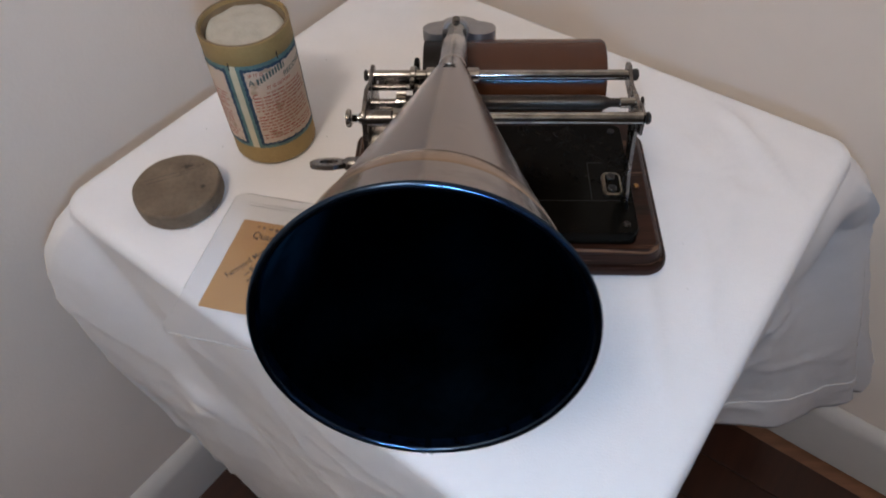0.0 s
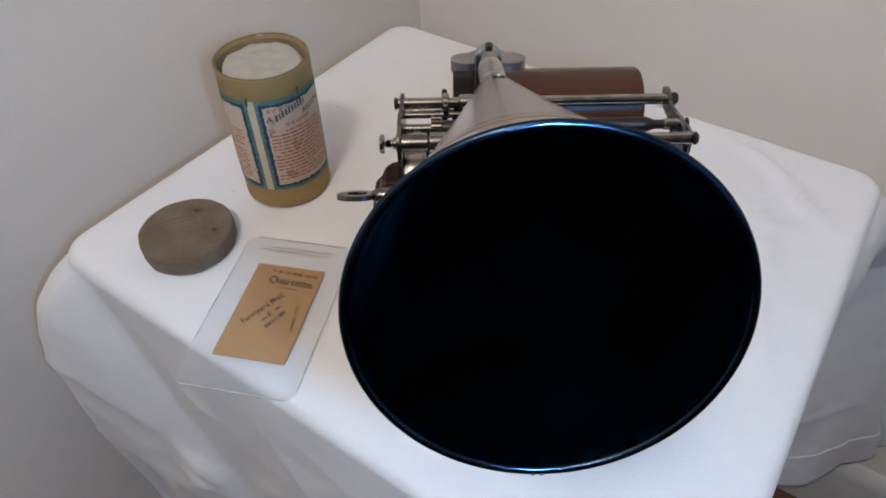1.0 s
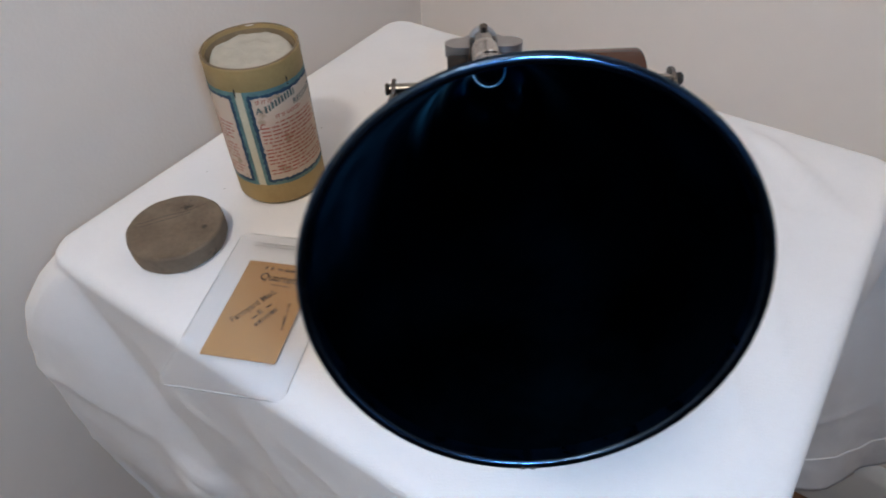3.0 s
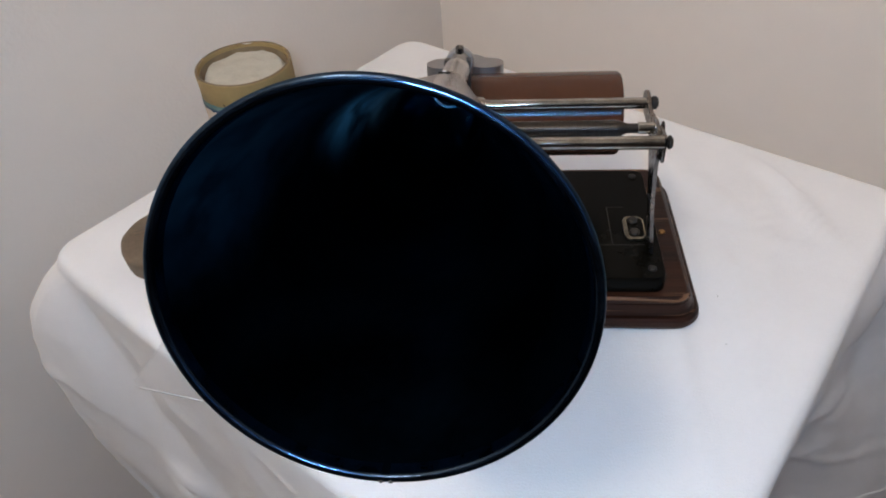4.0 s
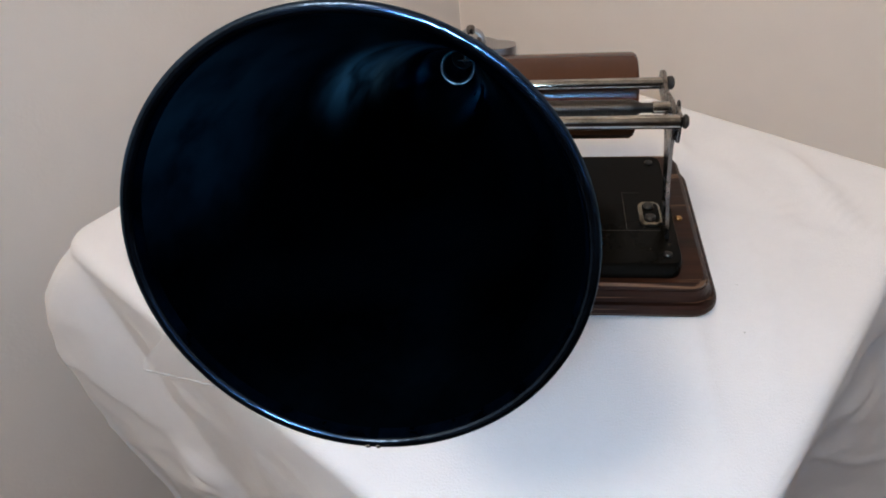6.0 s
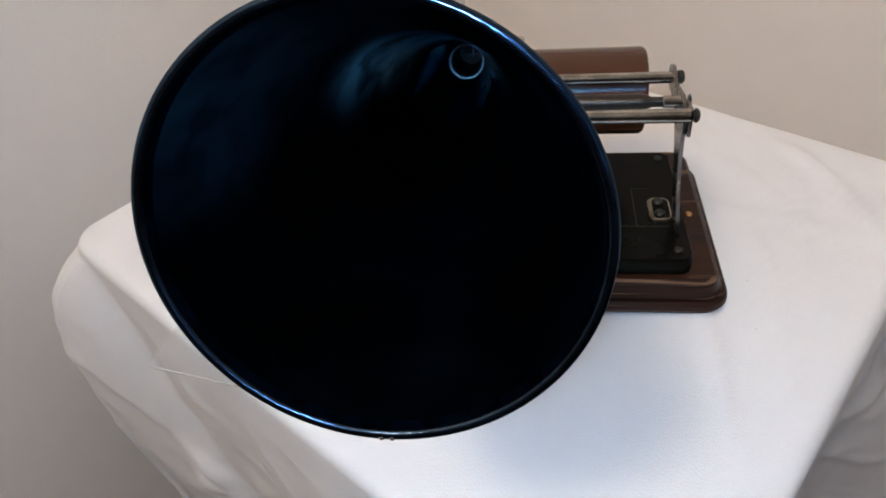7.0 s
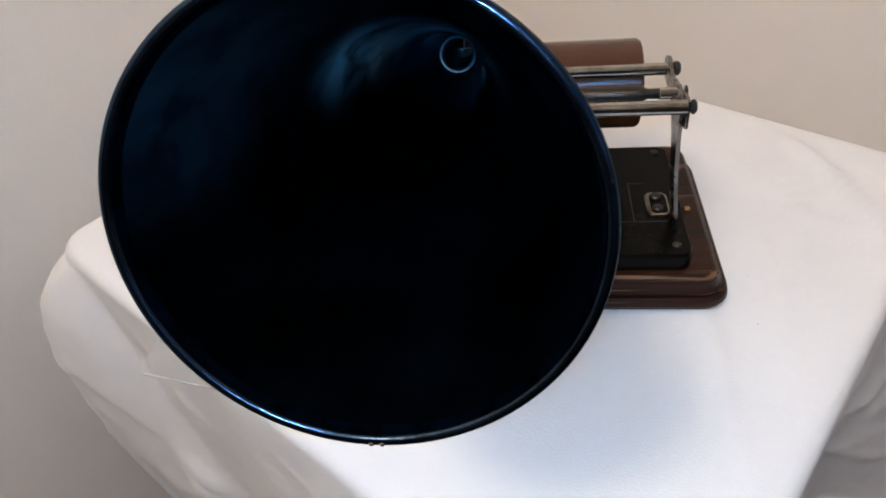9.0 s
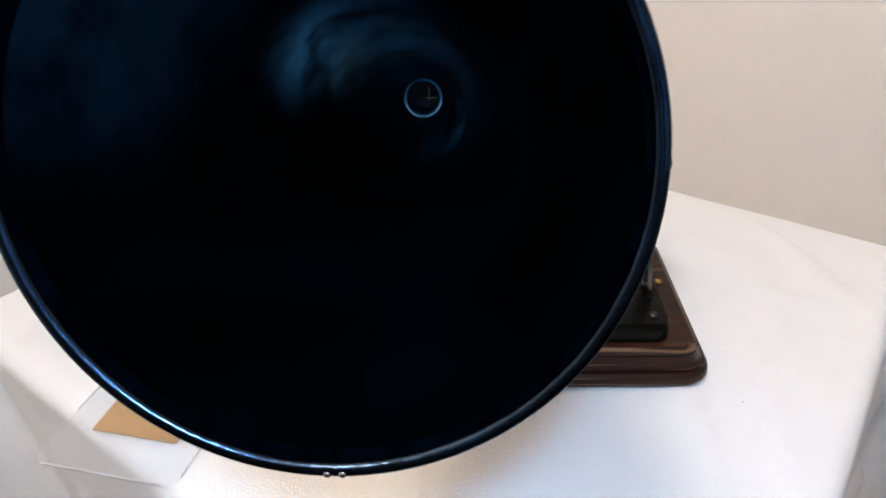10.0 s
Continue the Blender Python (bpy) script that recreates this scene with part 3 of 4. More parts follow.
part("front_rod", rod((-0.05, *ROD3), (XR + 0.0020, *ROD3), 0.0038), NICKEL, mach)
part("rod_boss", rod((XL - 0.002, *ROD3), (-0.0655, *ROD3), 0.0052, 0.0006), STEEL, mach)
part("rod_sleeve", rod((-0.0655, *ROD3), (-0.030, *ROD3), 0.0064, 0.0008), NICKEL, mach)
part("bearing_plate", box((0.0022, 0.0150, 0.0160), Matrix.Translation((XR + 0.0022, -0.0435, 0.8385)) @ pose(0, 0, 0, -4), 0.0010), STEEL, mach)
part("feed_screw", turned((-0.060, *ROD2), (0.0858, *ROD2), [(0, 0), (0.0046, 0), (0.0048, 0.005), (0.0048, 0.835), (0.0046, 0.85), (0.0028, 0.88), (0.0028, 1), (0, 1)], 24), THREAD, mach, "dark feed screw with a fine thread")
part("feed_collar", rod((0.0740, *ROD2), (0.0846, *ROD2), 0.0033, 0.0005), NICKEL, mach)
part("feed_arbor", rod((XL, *ROD2), (-0.060, *ROD2), 0.0026), STEEL, mach)
part("thin_rod", rod((XL, -0.012, 0.8375), (-0.030, -0.012, 0.8375), 0.0022), STEEL, mach)


def gear(p0, p1, r, teeth, depth, mat, name, hub=0.3):
    m, ln = frame_of(p0, p1)
    out = []
    for i in range(teeth * 4):
        a = 2 * math.pi * i / (teeth * 4)
        rr = r if i % 4 in (0, 1) else r - depth
        out.append((rr * math.cos(a), rr * math.sin(a)))
    return part(name, slab(out, ln, m), mat, mach, smooth=20)


gear((-0.0640, *ROD2), (-0.0580, *ROD2), 0.0065, 14, 0.0016, NICKEL, "pinion")
part("half_nut_arm", box((0.003, 0.006, 0.030), Matrix.Translation((-0.0553, -0.0060, 0.8405)) @ pose(0, 0, 0, 70), 0.001), NICKEL, mach)
part("arm_collar", rod((-0.0573, *ROD1), (-0.0533, *ROD1), 0.0058, 0.0006), NICKEL, mach)
# adjusting screw on the outside
TH = ROD3
part("adjusting_screw", turned((XL - 0.001, *TH), (XL - 0.0115, *TH), [(0, 0), (0.0032, 0), (0.0032, 0.25), (0.0018, 0.3), (0.0018, 0.36), (0.0027, 0.40), (0.0017, 0.44), (0.0027, 0.50), (0.0017, 0.54), (0.0027, 0.60), (0.0017, 0.66), (0.0018, 0.72), (0.0052, 0.74), (0.0056, 0.8), (0.0056, 0.95), (0.0048, 1), (0, 1)], 20), NICKEL, mach)
# spring barrel with its great wheel, and winding key
BY, BZZ = -0.030, 0.7985
part("spring_barrel", turned((XL + 0.0016, BY, BZZ), (-0.0672, BY, BZZ), [(0, 0), (0.0325, 0), (0.0335, 0.03), (0.0335, 0.12), (0.0325, 0.15), (0.0325, 0.85), (0.0335, 0.88), (0.0335, 0.97), (0.0325, 1), (0, 1)], 48), BARREL, mach)
gear((-0.0670, BY, BZZ), (-0.0590, BY, BZZ), 0.0362, 72, 0.0017, WHEEL, "great_wheel")
part("spring_cover", turned((-0.0589, BY, BZZ), (-0.0540, BY, BZZ), [(0, 0), (0.028, 0), (0.030, 0.4), (0.028, 1), (0, 1)], 40), BLACKED, mach)
part("motor_plate", box((0.003, 0.070, 0.080), Matrix.Translation((-0.046, -0.022, PZ + 0.040)), 0.002), IRON, mach)
gear((-0.0455, 0.004, 0.800), (-0.0405, 0.004, 0.800), 0.0190, 40, 0.0015, BRASS, "second_wheel")
part("arbor", rod((-0.0465, 0.004, 0.800), (-0.028, 0.004, 0.800), 0.0025), STEEL, mach)
part("back_post", rod((-0.046, 0.020, PZ), (-0.046, 0.020, 0.822), 0.005), IRON, mach)
KY, KZ = -0.0470, 0.8020
key = part("key_barrel", turned((XL - 0.0012, KY, KZ), (XL - 0.020, KY, KZ), [(0, 0), (0.0030, 0), (0.0030, 0.15), (0.0046, 0.16), (0.0049, 0.2), (0.0049, 0.75), (0.0044, 0.86), (0.0028, 1), (0, 1)], 24), STEEL, mach, "dull steel winding key")
kb = bmesh.new()
km = Matrix.Translation((XL - 0.0295, KY, KZ)) @ pose(0, 0, 0, -30, 0, 0)
outer = [(0.0125 * math.cos(a), 0.0105 * math.sin(a)) for a in [2 * math.pi * i / 32 for i in range(32)]]
inner = [(0.0065 * math.cos(a), 0.0050 * math.sin(a)) for a in [2 * math.pi * i / 32 for i in range(32)]]
vo = [[kb.verts.new(km @ Vector((x, y, z))) for x, y in outer] for z in (-0.0016, 0.0016)]
vi = [[kb.verts.new(km @ Vector((x, y, z))) for x, y in inner] for z in (-0.0016, 0.0016)]
for i in range(32):
    j = (i + 1) % 32
    kb.faces.new([vo[0][i], vo[0][j], vo[1][j], vo[1][i]])
    kb.faces.new([vi[0][i], vi[1][i], vi[1][j], vi[0][j]])
    kb.faces.new([vo[1][i], vo[1][j], vi[1][j], vi[1][i]])
    kb.faces.new([vo[0][i], vi[0][i], vi[0][j], vo[0][j]])
part("key_bow", kb, STEEL, key, smooth=30)
screw((XL - 0.012, KY - 0.0058, KZ + 0.001), 0.0024, key, BLACKED, (0, -1, 0.2), "rivet")

# mandrel, and the brown record on it
RY, RZ, RR = 0.0186, 0.8202, 0.0265
part("mandrel", turned((-0.0500, RY, RZ), (0.0700, RY, RZ), [(0, 0), (0.0250, 0), (0.0257, 0.01), (0.0257, 0.105), (0.0222, 0.112), (0.0208, 0.99), (0.0195, 1), (0, 1)], 48), MANDREL, mach, "black tapered mandrel")
part("mandrel_arbor", rod((XL, RY - 0.001, RZ), (-0.049, RY, RZ), 0.004), STEEL, mach)
part("mandrel_bearing", box((0.004, 0.030, 0.070), Matrix.Translation((-0.056, RY, PZ + 0.035)), 0.002), IRON, mach)
rec = thing("record_cylinder", (0.018, RY, RZ - RR), "brown wax cylinder record fitted on the mandrel", "record")
m_, ln_ = frame_of((-0.0365, RY, RZ), (0.0718, RY, RZ))
rp = [(0.0235, 0), (RR - 0.0012, 0), (RR, 0.0015), (RR, ln_ - 0.0020), (0.0232, ln_ - 0.0020)]
part("record_tube", lathe(bmesh.new(), rp, m_, 96, close=True), WAX, rec)
part("end_rim", lathe(bmesh.new(), [(0.0232, ln_ - 0.0019), (RR - 0.0004, ln_ - 0.0019), (RR - 0.0004, ln_ - 0.0013), (RR - 0.0013, ln_), (0.0236, ln_), (0.0230, ln_ - 0.0006)], m_, 96, close=True), WAX, rec)

# ---------------------------------------------------------------- carriage, reproducer and horn
HX = -0.0285
NECK, RIMC = Vector((HX + 0.0003, -0.0220, 0.8710)), Vector((-0.0307, -0.2650, 0.9467))
AXH = (RIMC - NECK).normalized()
TAIL = NECK - AXH * 0.052
part("carriage_sleeve", rod((-0.047, *ROD1), (-0.012, *ROD1), 0.0052, 0.0008), NICKEL, mach)
part("carriage_arm", box((0.016, 0.010, 0.030), Matrix.Translation((HX, 0.004, 0.852)) @ pose(0, 0, 0, -16), 0.002), BLACKED, mach)
part("sound_tube", turned(TAIL, NECK - AXH * 0.0135, [(0, 0), (0.0066, 0.0), (0.0072, 0.03), (0.0072, 0.12), (0.0066, 0.15), (0.0066, 0.97), (0.0062, 1), (0, 1)], 32), NICKEL, mach)
part("tube_collar", rod(TAIL + AXH * 0.004, TAIL + AXH * 0.011, 0.0088, 0.0012, 32), ALU, mach)
# three-lobed floating weight
wo = []
for i in range(120):
    a = 2 * math.pi * i / 120
    d = Vector((math.cos(a), math.sin(a)))
    far = 0.0
    for cx, cy, cr in ((-0.0140, -0.001, 0.0112), (0.0140, -0.001, 0.0112), (0.0, 0.0065, 0.0130), (0.0, -0.002, 0.0085)):
        k = d.x * cx + d.y * cy
        q = k * k - (cx * cx + cy * cy - cr * cr)
        if q > 0:
            far = max(far, k + math.sqrt(q))
    wo.append((far * d.x, far * d.y))
part("reproducer", slab(wo, 0.0078, Matrix.Translation((-0.0262, 0.0415, 0.8377)) @ pose(0, 0, 0, -11, 0, 0), 0.0006), ALU, mach, "grey aluminium reproducer weight")
part("thumb_screw", turned((-0.0276, 0.0185, 0.8600), (-0.0276, 0.0172, 0.8695), [(0, 0), (0.0014, 0), (0.0014, 0.42), (0.0024, 0.44)] + [(0.0024 + 0.00018 * (k % 2), 0.46 + 0.05 * k) for k in range(11)] + [(0.0018, 1), (0, 1)], 16), STEEL, mach)

horn = thing("phonograph_horn", tuple(NECK), "straight conical nickelled horn with a black inside", "horn")
LH = (RIMC - NECK).length
RH = 0.0523
hm, _ = frame_of(NECK, RIMC)


def bell(s):
    u = max(0.0, (s - 0.102) / 0.898)
    return 0.0076 + (RH - 0.0012 - 0.0076) * (0.92 * u + 0.08 * u ** 4)


part("neck_sleeve", turned(NECK - AXH * 0.0142, NECK + AXH * 0.0265, [(0.0070, 0), (0.0076, 0.02), (0.0076, 0.93), (0.0081, 0.95), (0.0081, 0.98), (0.0074, 1)], 40), BARREL, horn, "bright neck sleeve")
steps = [i / 40 for i in range(41)]
part("outer_cone", lathe(bmesh.new(), [(0.0060, -0.0145), (0.0070, -0.0140), (0.0070, 0.0220), (0.0076, 0.0260)] + [(bell(s), s * LH) for s in steps if s > 0.105], hm, 96), HORNOUT, horn, "nickel-plated sheet metal cone")


def dints(a, h):
    """Small dints in the sheet round the throat."""
    k = max(0.0, 1 - abs(h / LH - 0.36) / 0.32)
    return 1 - k * (0.0006 * abs(noise.noise(Vector((math.cos(a) * 2.2, math.sin(a) * 2.2, h * 42)))) + 0.0005 * noise.noise(Vector((math.cos(a) * 6, math.sin(a) * 6, h * 130))))


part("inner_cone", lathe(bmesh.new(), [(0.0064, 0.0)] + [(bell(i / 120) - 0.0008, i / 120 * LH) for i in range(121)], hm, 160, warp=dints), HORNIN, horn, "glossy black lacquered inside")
rb = bmesh.new()
lathe(rb, [(RH - 0.0011 + 0.0013 * math.cos(a), LH - 0.0004 + 0.0011 * math.sin(a)) for a in [2 * math.pi * i / 12 for i in range(12)]], hm, 128, close=True)
part("rolled_rim", rb, RIMBLUE, horn, "rolled blue-black rim")
# throat: bright tube end and solder collar
part("throat_tube", lathe(bmesh.new(), [(0.0060, 0.012), (0.0066, 0.012), (0.0074, 0.0300), (0.0077, 0.0330), (0.0073, 0.0330), (0.0066, 0.0290)], hm, 48, close=True), HORNIN, horn)
part("throat_ring", lathe(bmesh.new(), [(0.0085 + 0.00075 * math.cos(a), 0.0362 + 0.00075 * math.sin(a)) for a in [2 * math.pi * i / 8 for i in range(8)]], hm, 48, close=True), SATIN, horn)
part("inner_ring", lathe(bmesh.new(), [(0.0110 + 0.00025 * math.cos(a), 0.0475 + 0.00025 * math.sin(a)) for a in [2 * math.pi * i / 8 for i in range(8)]], hm, 48, close=True), ALU, horn)

# a warm reflection on the outer cone, put in as a coloured band
part("reflection_band", lathe(bmesh.new(), [(bell(q) + d, q * LH) for q, d in ((0.846, -0.0003), (0.850, 0.0001), (0.868, 0.00025), (0.892, 0.00025), (0.898, 0.0001), (0.902, -0.0003))], hm, 96), WARMREFL, horn, "warm reflection on the cone, painted as a band")
part("lip", lathe(bmesh.new(), [(bell(0.986) - 0.00083, 0.986 * LH), (bell(0.993) - 0.00095, 0.993 * LH), (RH - 0.0022, LH)], hm, 128), LIPBLUE, horn, "blued lip inside the mouth")
part("throat_cap", lathe(bmesh.new(), [(0, 0.009), (0.0060, 0.009), (0.0062, 0.0120)], hm, 32), BLACKED, horn)
part("throat_bar", box((0.0009, 0.0080, 0.0008), hm @ Matrix.Translation((0.0010, 0.001, 0.0110)), 0.0001), NICKEL, horn)
part("throat_bar", box((0.0080, 0.0009, 0.0008), hm @ Matrix.Translation((0.0010, -0.001, 0.0111)), 0.0001), NICKEL, horn)
low = (Vector((0, 0, -1)) + AXH * AXH.z).normalized()
side = AXH.cross(low)
mark = bmesh.new()
for ang, ln in ((8, 0.0120), (65, 0.0080), (122, 0.0085)):
    lathe(mark, [(0.0, -ln / 2), (0.0006, -ln / 4), (0.0009, 0), (0.0006, ln / 4), (0.0, ln / 2)],
          Matrix.Translation(NECK + AXH * 0.060 - low * (bell(0.2356) + 0.0001)) @ Matrix((side, AXH, -low)).transposed().to_4x4() @ pose(0, 0, 0, 90, 0, 0) @ pose(0, 0, 0, 0, ang, 0), 8)
part("solder_mark", mark, BLACKED, horn, "small star-shaped solder mark")
bead = bmesh.new()
bmesh.ops.create_icosphere(bead, subdivisions=2, radius=0.0013, matrix=Matrix.Translation(NECK + AXH * 0.0595 - low * (bell(0.2356) + 0.0002)))
part("solder_bead", bead, SATIN, horn, "bright solder bead")
sm = bmesh.new()
for s0, s1 in zip(steps[6:-1], steps[7:]):
    q = []
    for s, w in ((s0, -1), (s0, 1), (s1, 1), (s1, -1)):
        q.append(sm.verts.new(NECK + AXH * (s * LH) + low * (bell(s) - 0.0014) + side * (0.0011 * w)))
    sm.faces.new(q)
part("seam", sm, HORNIN, horn)
sr = bmesh.new()
for w in (-1, 1):
    bmesh.ops.create_icosphere(sr, subdivisions=2, radius=0.0009, matrix=Matrix.Translation(RIMC + low * (RH - 0.0006) + side * (0.0013 * w)))
part("seam_rivet", sr, BARREL, horn, "small soldered joint on the rim")

# ---------------------------------------------------------------- record box and its lid
BX, BYY, BR, BH = -0.1864, 0.0680, 0.0338, 0.1148
can = thing("record_box", (BX, BYY, TOP), "cylindrical yellowed cardboard record box with a printed label", "record box")


def wobble(a, h):
    return 1 + 0.006 * math.sin(2 * a + 0.6) + 0.004 * math.sin(5 * a + 1.1) * (h / BH)


CM = Matrix.Translation((BX, BYY, Z0))
prof = [(0, 0), (BR - 0.001, 0), (BR, 0.0012), (BR, 0.018), (BR - 0.0003, 0.0186), (BR - 0.0003, 0.0985), (BR, 0.099), (BR, BH - 0.001), (BR - 0.0008, BH),
        (BR - 0.0018, BH - 0.0002), (BR - 0.0022, BH - 0.0015), (BR - 0.0022, 0.08), (0, 0.08)]
tube = lathe(bmesh.new(), prof, CM, 96, warp=wobble)
for v in tube.verts:
    p = v.co - CM.translation
    if p.z > BH - 0.004 and p.xy.length > 0.5 * BR:
        a = math.atan2(p.y, p.x)
        v.co.z += 0.0007 * noise.noise(Vector((math.cos(a) * 2.5, math.sin(a) * 2.5, 0.7))) + 0.0006 * noise.noise(Vector((math.cos(a) * 11, math.sin(a) * 11, 2.7)))
        v.co.z -= 0.0018 * math.exp(-((a - 1.75) / 0.10) ** 2)
part("box_body", tube, CARD, can, "yellow-brown cardboard tube")
part("liner", lathe(bmesh.new(), [(BR - 0.0027, 0.082), (BR - 0.0027, BH - 0.0030), (BR - 0.0034, BH - 0.0024), (BR - 0.0040, BH - 0.0036), (BR - 0.0040, 0.082)], CM, 96, close=True, warp=wobble), CARDIN, can)
part("worn_edge", lathe(bmesh.new(), [(BR - 0.0010 + 0.0009 * math.cos(a), BH + 0.0001 + 0.0004 * math.sin(a)) for a in [2 * math.pi * i / 6 for i in range(6)]], CM, 96, close=True, warp=wobble), CARDIN, can, "rubbed brown top edge")
cw = bmesh.new()
rings = []
for k in range(1, 15):
    r = (BR - 0.0046) * k / 14
    ring = []
    for i in range(64):
        a = 2 * math.pi * i / 64
        x, y = r * math.cos(a), r * math.sin(a)
        h = 0.1102 + 0.0016 * noise.noise(Vector((x * 110, y * 110, 0.4))) + 0.0005 * noise.noise(Vector((x * 320, y * 320, 2))) - (0.003 if k == 14 else 0)
        ring.append(cw.verts.new(CM @ Vector((x, y, h))))
    rings.append(ring)
cw.faces.new(rings[0])
for a, b in zip(rings, rings[1:]):
    for i in range(64):
        cw.faces.new([a[i], a[(i + 1) % 64], b[(i + 1) % 64], b[i]])
part("cotton_wool", cw, COTTON, can, "off-white cotton wool packing", smooth=80)


def wrap(bm, a0, a1, z0, z1, lift, jag=0.0, seed=0, n=None):
    """A curved patch on the box between two angles in degrees and two heights."""
    n = n or max(2, int(abs(a1 - a0) / 3))
    lo, hi = [], []
    for i in range(n + 1):
        a = radians(a0 + (a1 - a0) * i / n)
        r = (BR + lift) * wobble(a, 0.06)
        jz0 = jag * noise.noise(Vector((a * 14, seed, 0.2)))
        jz1 = jag * noise.noise(Vector((a * 14, seed, 5.2)))
        lo.append(bm.verts.new(CM @ Vector((r * math.cos(a), r * math.sin(a), z0 + jz0))))
        hi.append(bm.verts.new(CM @ Vector((r * math.cos(a), r * math.sin(a), z1 + jz1))))
    for i in range(n):
        bm.faces.new([lo[i], lo[i + 1], hi[i + 1], hi[i]])
    return bm


def wrap_upright(bm, a, width, z0, z1, lift, jag, seed):
    """An upright wavy band on the box."""
    n = 44
    prev = None
    for i in range(n + 1):
        z = z0 + (z1 - z0) * i / n
        ja = jag * (noise.noise(Vector((z * 420, seed, 1.0))) + 0.6 * noise.noise(Vector((z * 1100, seed, 4.0))))
        jb = jag * (noise.noise(Vector((z * 420, seed, 9.0))) + 0.6 * noise.noise(Vector((z * 1100, seed, 14.0))))
        row = []
        for ang in (a + ja, a + width / 2 + (ja + jb) / 2, a + width + jb):
            r = (BR + lift) * wobble(radians(ang), 0.06)
            row.append(bm.verts.new(CM @ Vector((r * math.cos(radians(ang)), r * math.sin(radians(ang)), z))))
        if prev:
            for k in range(2):
                bm.faces.new([prev[k], prev[k + 1], row[k + 1], row[k]])
        prev = row
    return bm


def box_words(parent, body, a0, z, size, mat, slope):
    """Lettering bent round the box, from the angle a0 on."""
    cu = bpy.data.curves.new("lettering", "FONT")
    cu.body, cu.size, cu.resolution_u, cu.offset = body, size, 3, size * 0.022
    tmp = bpy.data.objects.new("lettering", cu)
    me = bpy.data.meshes.new_from_object(tmp)
    for v in me.vertices:
        x, y = v.co.x, v.co.y + slope * v.co.x
        a = radians(a0) + x / BR
        rr = (BR + 0.0005) * wobble(a, 0.06)
        v.co = CM @ Vector((rr * math.cos(a), rr * math.sin(a), z + y))
    me.materials.clear()
    me.materials.append(mat)
    ob = new("lettering", me)
    ob.parent, ob.matrix_parent_inverse = parent, Matrix()
    bpy.data.objects.remove(tmp)
    return ob


def label_panel(a0, a1, seed):
    """A printed panel: paper, blue-green border, jagged dark line and lines of small print."""
    lab = part("label", wrap(bmesh.new(), a0, a1, 0.0185, 0.0982, 0.00016, 0.0003, seed), TEAL, can, "paper label with a blue-green border", smooth=80)
    part("label_field", wrap(bmesh.new(), a0 + 7, a1 - 7, 0.0225, 0.0940, 0.0003), LABEL, lab, smooth=80)
    line = bmesh.new()
    wrap_upright(line, a0 + 4.6, 4.2, 0.0225, 0.0940, 0.0004, 2.3, seed)
    wrap_upright(line, a1 - 8.8, 4.2, 0.0225, 0.0940, 0.0004, 2.3, seed + 3)
    wrap(line, a0 + 5, a1 - 5, 0.0214, 0.0238, 0.0004, 0.0016, seed + 5, 50)
    wrap(line, a0 + 5, a1 - 5, 0.0926, 0.0950, 0.0004, 0.0016, seed + 7, 50)
    part("border_line", line, NAVY, lab, smooth=80)
    rnd = random.Random(seed)
    title = bmesh.new()
    for z, s0, s1, h in ((0.0806, 0.15, 0.60, 0.0056),):
        x = s0
        while x < s1:
            w = rnd.uniform(0.040, 0.052)
            rise = 0.0065 * (x - s0) / (s1 - s0) + 0.0016 * math.sin(math.pi * (x - s0) / (s1 - s0))
            aa, ab = a0 + 8 + (a1 - a0 - 16) * x, a0 + 8 + (a1 - a0 - 16) * min(s1, x + w * 0.66)
            wrap(title, aa, ab, z + rise, z + h * rnd.uniform(0.86, 1.0) + rise, 0.0005, 0.0003, seed + x, 3)
            x += w
    part("title_print", title, TITLEINK, lab, smooth=80)
    ink = bmesh.new()
    words = seed == 2
    for body, da, z, size, mat, slope in (("IF IT IS", 13, 0.0882, 0.0040, REDINK, 0.0), ("A", 11, 0.0806, 0.0068, TITLEINK, 0.1), ("RECORD", 58, 0.0800, 0.0058, TITLEINK, 0.10),
                                          ("IT IS GOOD", 32, 0.0748, 0.0040, REDINK, 0.05), ("C", 11, 0.0680, 0.0064, REDINK, 0.0)):
        if words:
            box_words(lab, body, a0 + da, z, size, mat, slope)
    z = 0.0710
    row = 0
    while z > 0.0265:
        x = 0.24 if row < 1 else (0.03 if row % 6 else 0.12)
        end = rnd.uniform(0.86, 0.97) if row % 6 != 5 else rnd.uniform(0.55, 0.7)
        while x < end:
            w = rnd.uniform(0.04, 0.13)
            wrap(ink, a0 + 9 + (a1 - a0 - 18) * x, a0 + 9 + (a1 - a0 - 18) * min(end, x + w), z, z + 0.0011, 0.0005, 0.0002, rnd.random() * 50)
            x += w + 0.022
        z -= 0.00305
        row += 1
    part("small_print", ink, REDINK, lab, smooth=80)


for ang, low_z in ((-103.5, 0.0945), (-40.0, 0.0962)):
    part("nick", wrap_upright(bmesh.new(), ang, 1.6, low_z, low_z + 0.0065, 0.0006, 0.5, ang), BLACKED, can, smooth=80)
part("label_backing", wrap(bmesh.new(), -200, 160, 0.0186, 0.0980, 0.00005, 0.0004, 3, 150), IVORY, can, "ivory backing paper", smooth=80)
label_panel(-95, 12, 2)
label_panel(-212, -104, 5)

LX, LY, LR = -0.2500, -0.0037, 0.0346
lid = thing("box_lid", (LX, LY, TOP), "round dusty brown cardboard lid lying flat beside the box", "lid")


